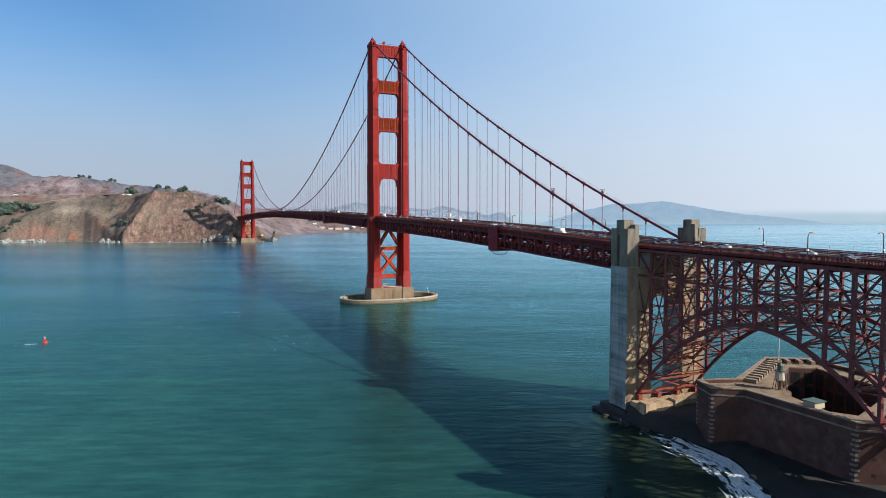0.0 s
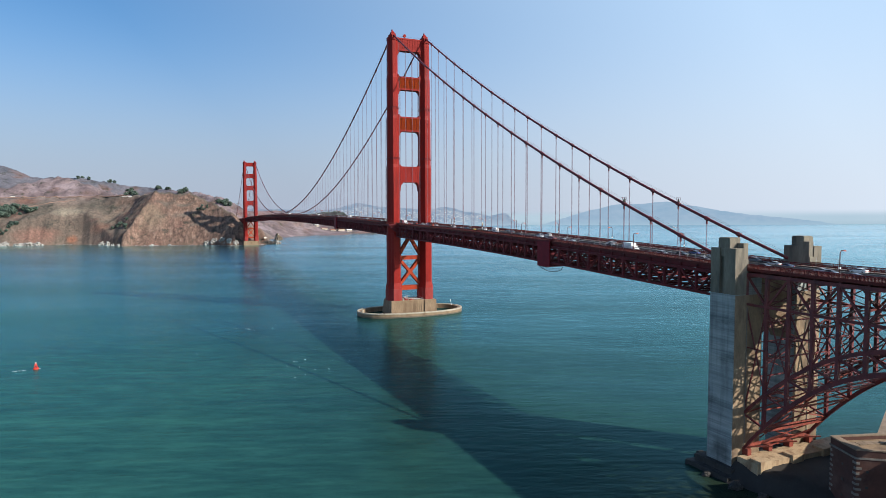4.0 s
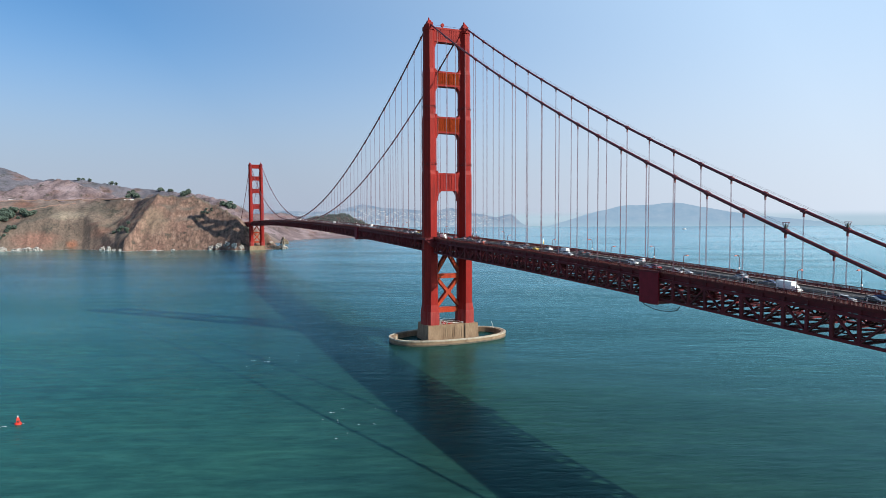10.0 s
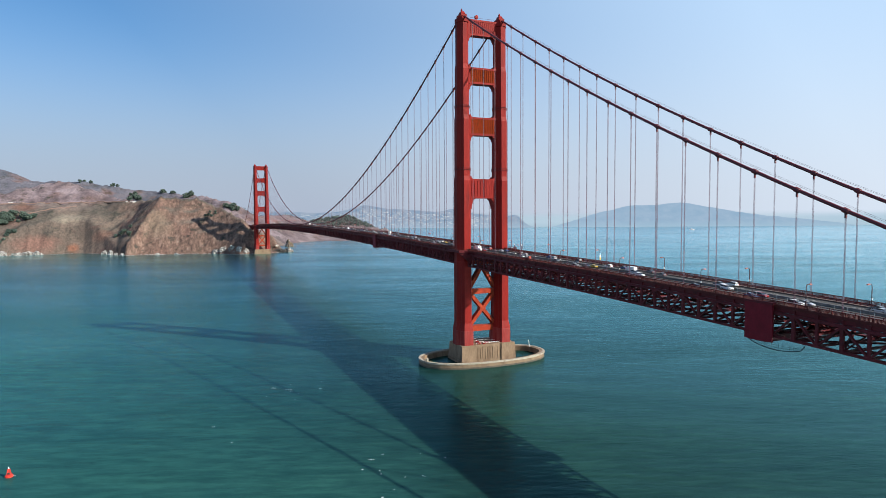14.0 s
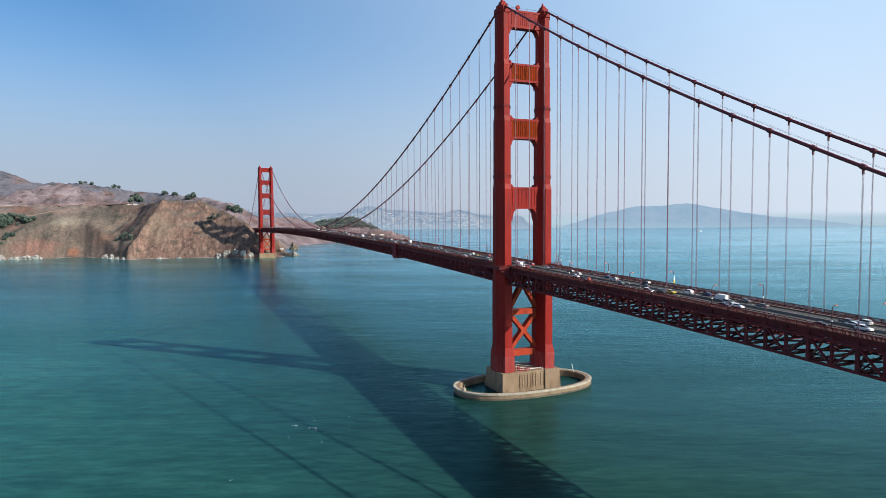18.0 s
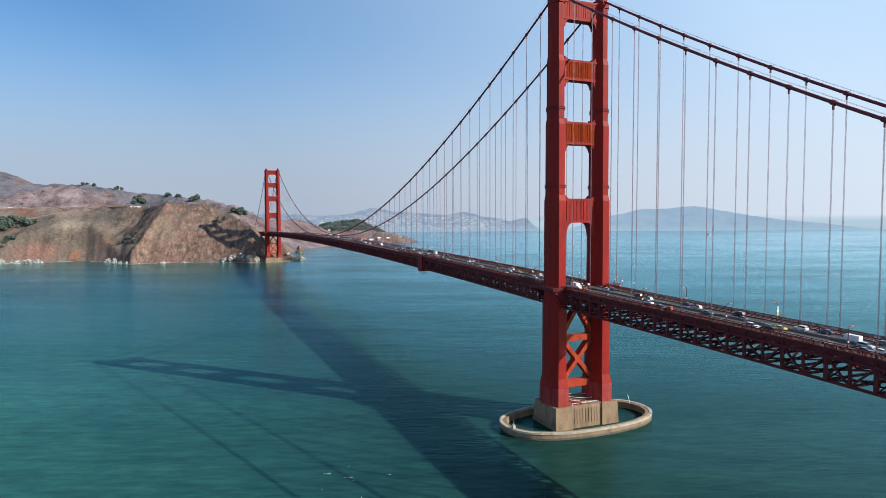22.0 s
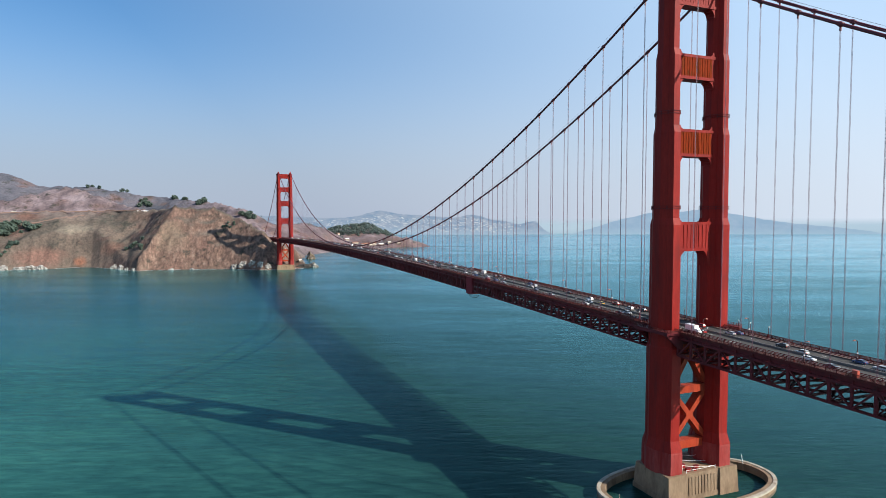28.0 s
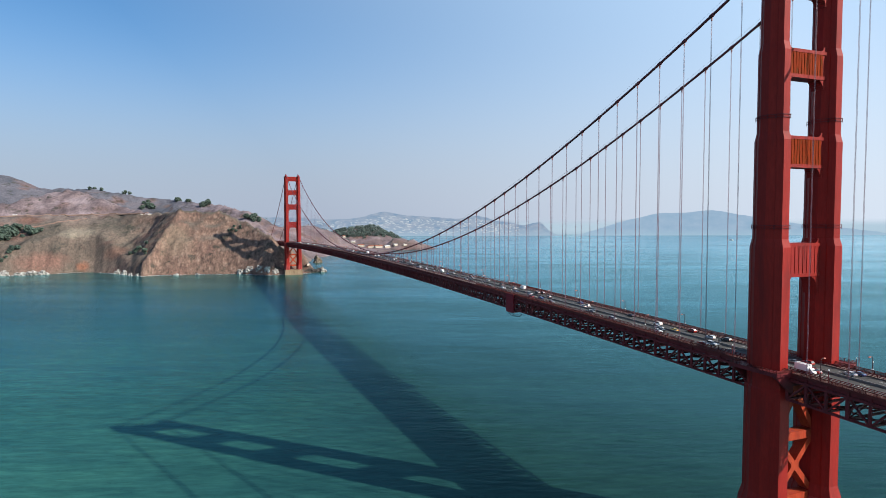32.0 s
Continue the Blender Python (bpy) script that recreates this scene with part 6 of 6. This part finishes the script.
def tree(x, y, h, rnd):
    t = thing("tree", "dark green wind-shaped tree on the dry slope", "tree", "trees on the headland", at=(x, y, land(x, y) - 0.6))
    s = Soup().tube([(0, 0, 0), (0.2, 0.1, h * 0.3), (0.1, 0.3, h * 0.6)], [h * 0.05, h * 0.035, h * 0.015], 6)
    for k in range(4):
        a = k * 1.6 + rnd.random()
        s.tube([(0.1, 0.1, h * 0.3), (h * 0.25 * math.cos(a), h * 0.25 * math.sin(a), h * 0.55)], [h * 0.02, h * 0.008], 5)
    part("trunk", s, BARK, t)
    s = Soup()
    clumps(s, 0, 0, h * 0.55, h * 0.55, h * 0.75, 60, rnd)
    part("crown", s, LEAF, t)
    return t


rnd = random.Random(21)
for cx, cy, sp, n, h in ((-640, 1640, 40, 26, 17), (-662, 1630, 34, 16, 16), (-580, 1618, 16, 8, 13), (-606, 1560, 16, 4, 10), (-624, 1540, 10, 4, 10), (-334, 1474, 14, 8, 10), (-318, 1440, 10, 4, 9), (-111, 1434, 12, 7, 6), (-565, 2600, 16, 4, 12), (-455, 2580, 14, 4, 12), (-375, 2500, 26, 12, 14), (-262, 2495, 14, 6, 15), (-226, 2446, 10, 4, 12), (-160, 2340, 16, 11, 15), (-18, 2052, 20, 14, 15), (-330, 2300, 26, 8, 14)):
    for _ in range(n):
        tree(cx + rnd.gauss(0, sp * 0.6), cy + rnd.gauss(0, sp * 0.4), h * rnd.uniform(0.7, 1.25), rnd)
woods = Soup()
for _ in range(640):
    x, y = rnd.uniform(330, 650), rnd.uniform(2370, 2560)
    z = land(x, y)
    if z > 14 and ((x - 492) / 150) ** 2 + ((y - 2462) / 95) ** 2 < 1:
        clumps(woods, x, y, z + 5, rnd.uniform(6, 10), 15, 16, rnd)
for _ in range(150):
    x, y = rnd.choice(((250, 2240), (640, 2228), (110, 2150), (330, 2190), (560, 2262)))
    x, y = x + rnd.gauss(0, 42), y + rnd.gauss(0, 24)
    z = land(x, y)
    if z > 4:
        clumps(woods, x, y, z + 2, rnd.uniform(2.5, 5), 7, 10, rnd)
tagged(part("woods", woods, WOODLAND, None, "", "stuff"), "dense dark green woods on a rounded hill", "woods")
scrub = Soup()
for _ in range(3600):
    x, y = rnd.uniform(-900, -20), rnd.uniform(1330, 2250)
    z = land(x, y)
    if z > 8 and noise.noise((x * 0.012, y * 0.012, 12.0)) > 0.05:
        clumps(scrub, x, y, z + 0.4, rnd.uniform(0.9, 2.8), 2, 3, rnd)
tagged(part("scrub", scrub, LEAF, None, "", "stuff"), "low dark scrub scattered over the slopes", "scrub")


def house(x, y, w, d, h, roof, turn, label, z=None):
    t = thing("house", label, "building", "buildings on the far shore")
    t.matrix_basis = pose(x, y, (land(x, y) if z is None else z) - 0.8, 0, 0, turn)
    part("wall", Soup().box(-w / 2, w / 2, -d / 2, d / 2, 0, h + 0.8), TAN_WALL, t)
    s = Soup()
    e = 0.5
    s.add([(-w / 2 - e, -d / 2 - e, h + 0.8), (w / 2 + e, -d / 2 - e, h + 0.8), (w / 2 + e, d / 2 + e, h + 0.8), (-w / 2 - e, d / 2 + e, h + 0.8), (-w / 2 - e, 0, h + d * 0.32), (w / 2 + e, 0, h + d * 0.32)], [(0, 1, 5, 4), (2, 3, 4, 5), (0, 4, 3), (1, 2, 5), (3, 2, 1, 0)])
    part("roof", s, roof, t)
    for k in range(max(2, int(w / 5))):
        xx = -w / 2 + w * (k + 0.5) / max(2, int(w / 5))
        part("window", Soup().box(xx - 0.7, xx + 0.7, -d / 2 - 0.06, -d / 2 + 0.1, h * 0.4, h * 0.75), CAR_GLASS, t)
    return t


for x, y, w, d, h, roof, turn in ((392, 2178, 26, 11, 7, RED_ROOF, 8), (430, 2186, 22, 10, 6, RED_ROOF, 12), (470, 2205, 34, 12, 7, RED_ROOF, 18), (512, 2222, 26, 10, 6, WHITE, 20), (548, 2226, 16, 9, 6, WHITE, 22), (360, 2172, 16, 9, 6, WHITE, 4), (330, 2200, 14, 9, 6, RED_ROOF, 40), (450, 2235, 18, 9, 6, RED_ROOF, 10), (586, 2222, 14, 8, 5, WHITE, 15)):
    house(x, y, w, d, h, roof, turn, "low building with a pitched roof on the far shore")
house(46, 1352, 8, 5, 3, WHITE, 20, "white fog signal house on the rocky point")
house(-322, 1672, 38, 7, 5, WHITE, 12, "long white low building beside the headland road")
house(-640, 1742, 10, 5, 3.5, WHITE, 0, "small white low building beside the headland road")
quay = thing("breakwater", "low pale stone breakwater along the far shore", "breakwater", at=(0, 0, 0))
part("wall", Soup().beam((200, 1985, 0.6), (470, 2120, 0.6), 6, 3.2), GRANITE, quay)
part("pier_head", Soup().box(466, 480, 2114, 2128, -1, 3), GRANITE, quay)

dots = Soup()
rnd = random.Random(4)
for _ in range(900):
    a = rnd.choice((rnd.gauss(15.6, 2.2), rnd.gauss(20.0, 2.8), rnd.gauss(10, 2.4), rnd.gauss(25, 1.6)))
    u = rnd.uniform(0.1, 0.85)
    crest = sum(z * math.exp(-((a - c) / w) ** 2) for c, w, z in FAR_CRESTS)
    back = float(np.interp(u, (0.0, 0.28, 0.62, 0.86, 1.0), (-1.0, -0.8, -0.5, -0.25, 0.0)))
    r = (4634 + 100 * back) / math.cos(radians(a - 22.8))
    x, y = EYE[0] + r * math.sin(radians(a)), EYE[1] + r * math.cos(radians(a))
    w, h = rnd.uniform(2, 7), rnd.uniform(1.6, 4.5)
    dots.box(x - w, x + w, y - 4, y + 4, crest * u, crest * u + h)
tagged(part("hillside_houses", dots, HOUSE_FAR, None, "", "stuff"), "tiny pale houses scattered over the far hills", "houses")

# ---- boats far out ----
for x, y, L in ((2560, 2420, 34),):
    t = thing("ferry_boat", "small white ferry on the far bay", "boat", "boats on the bay", at=(x, y, 0))
    part("hull", section([(-L / 2, -0.5, 2.4, 0.9), (L * 0.2, -0.5, 2.4, 1.0), (L / 2, 0.3, 2.9, 0.15)], 4.0), WHITE, t)
    part("cabin", Soup().box(-3, 3, -L * 0.3, L * 0.15, 2.4, 5.6), WHITE, t)
    part("wheelhouse", Soup().box(-2, 2, L * 0.02, L * 0.14, 5.6, 7.6), WHITE, t)
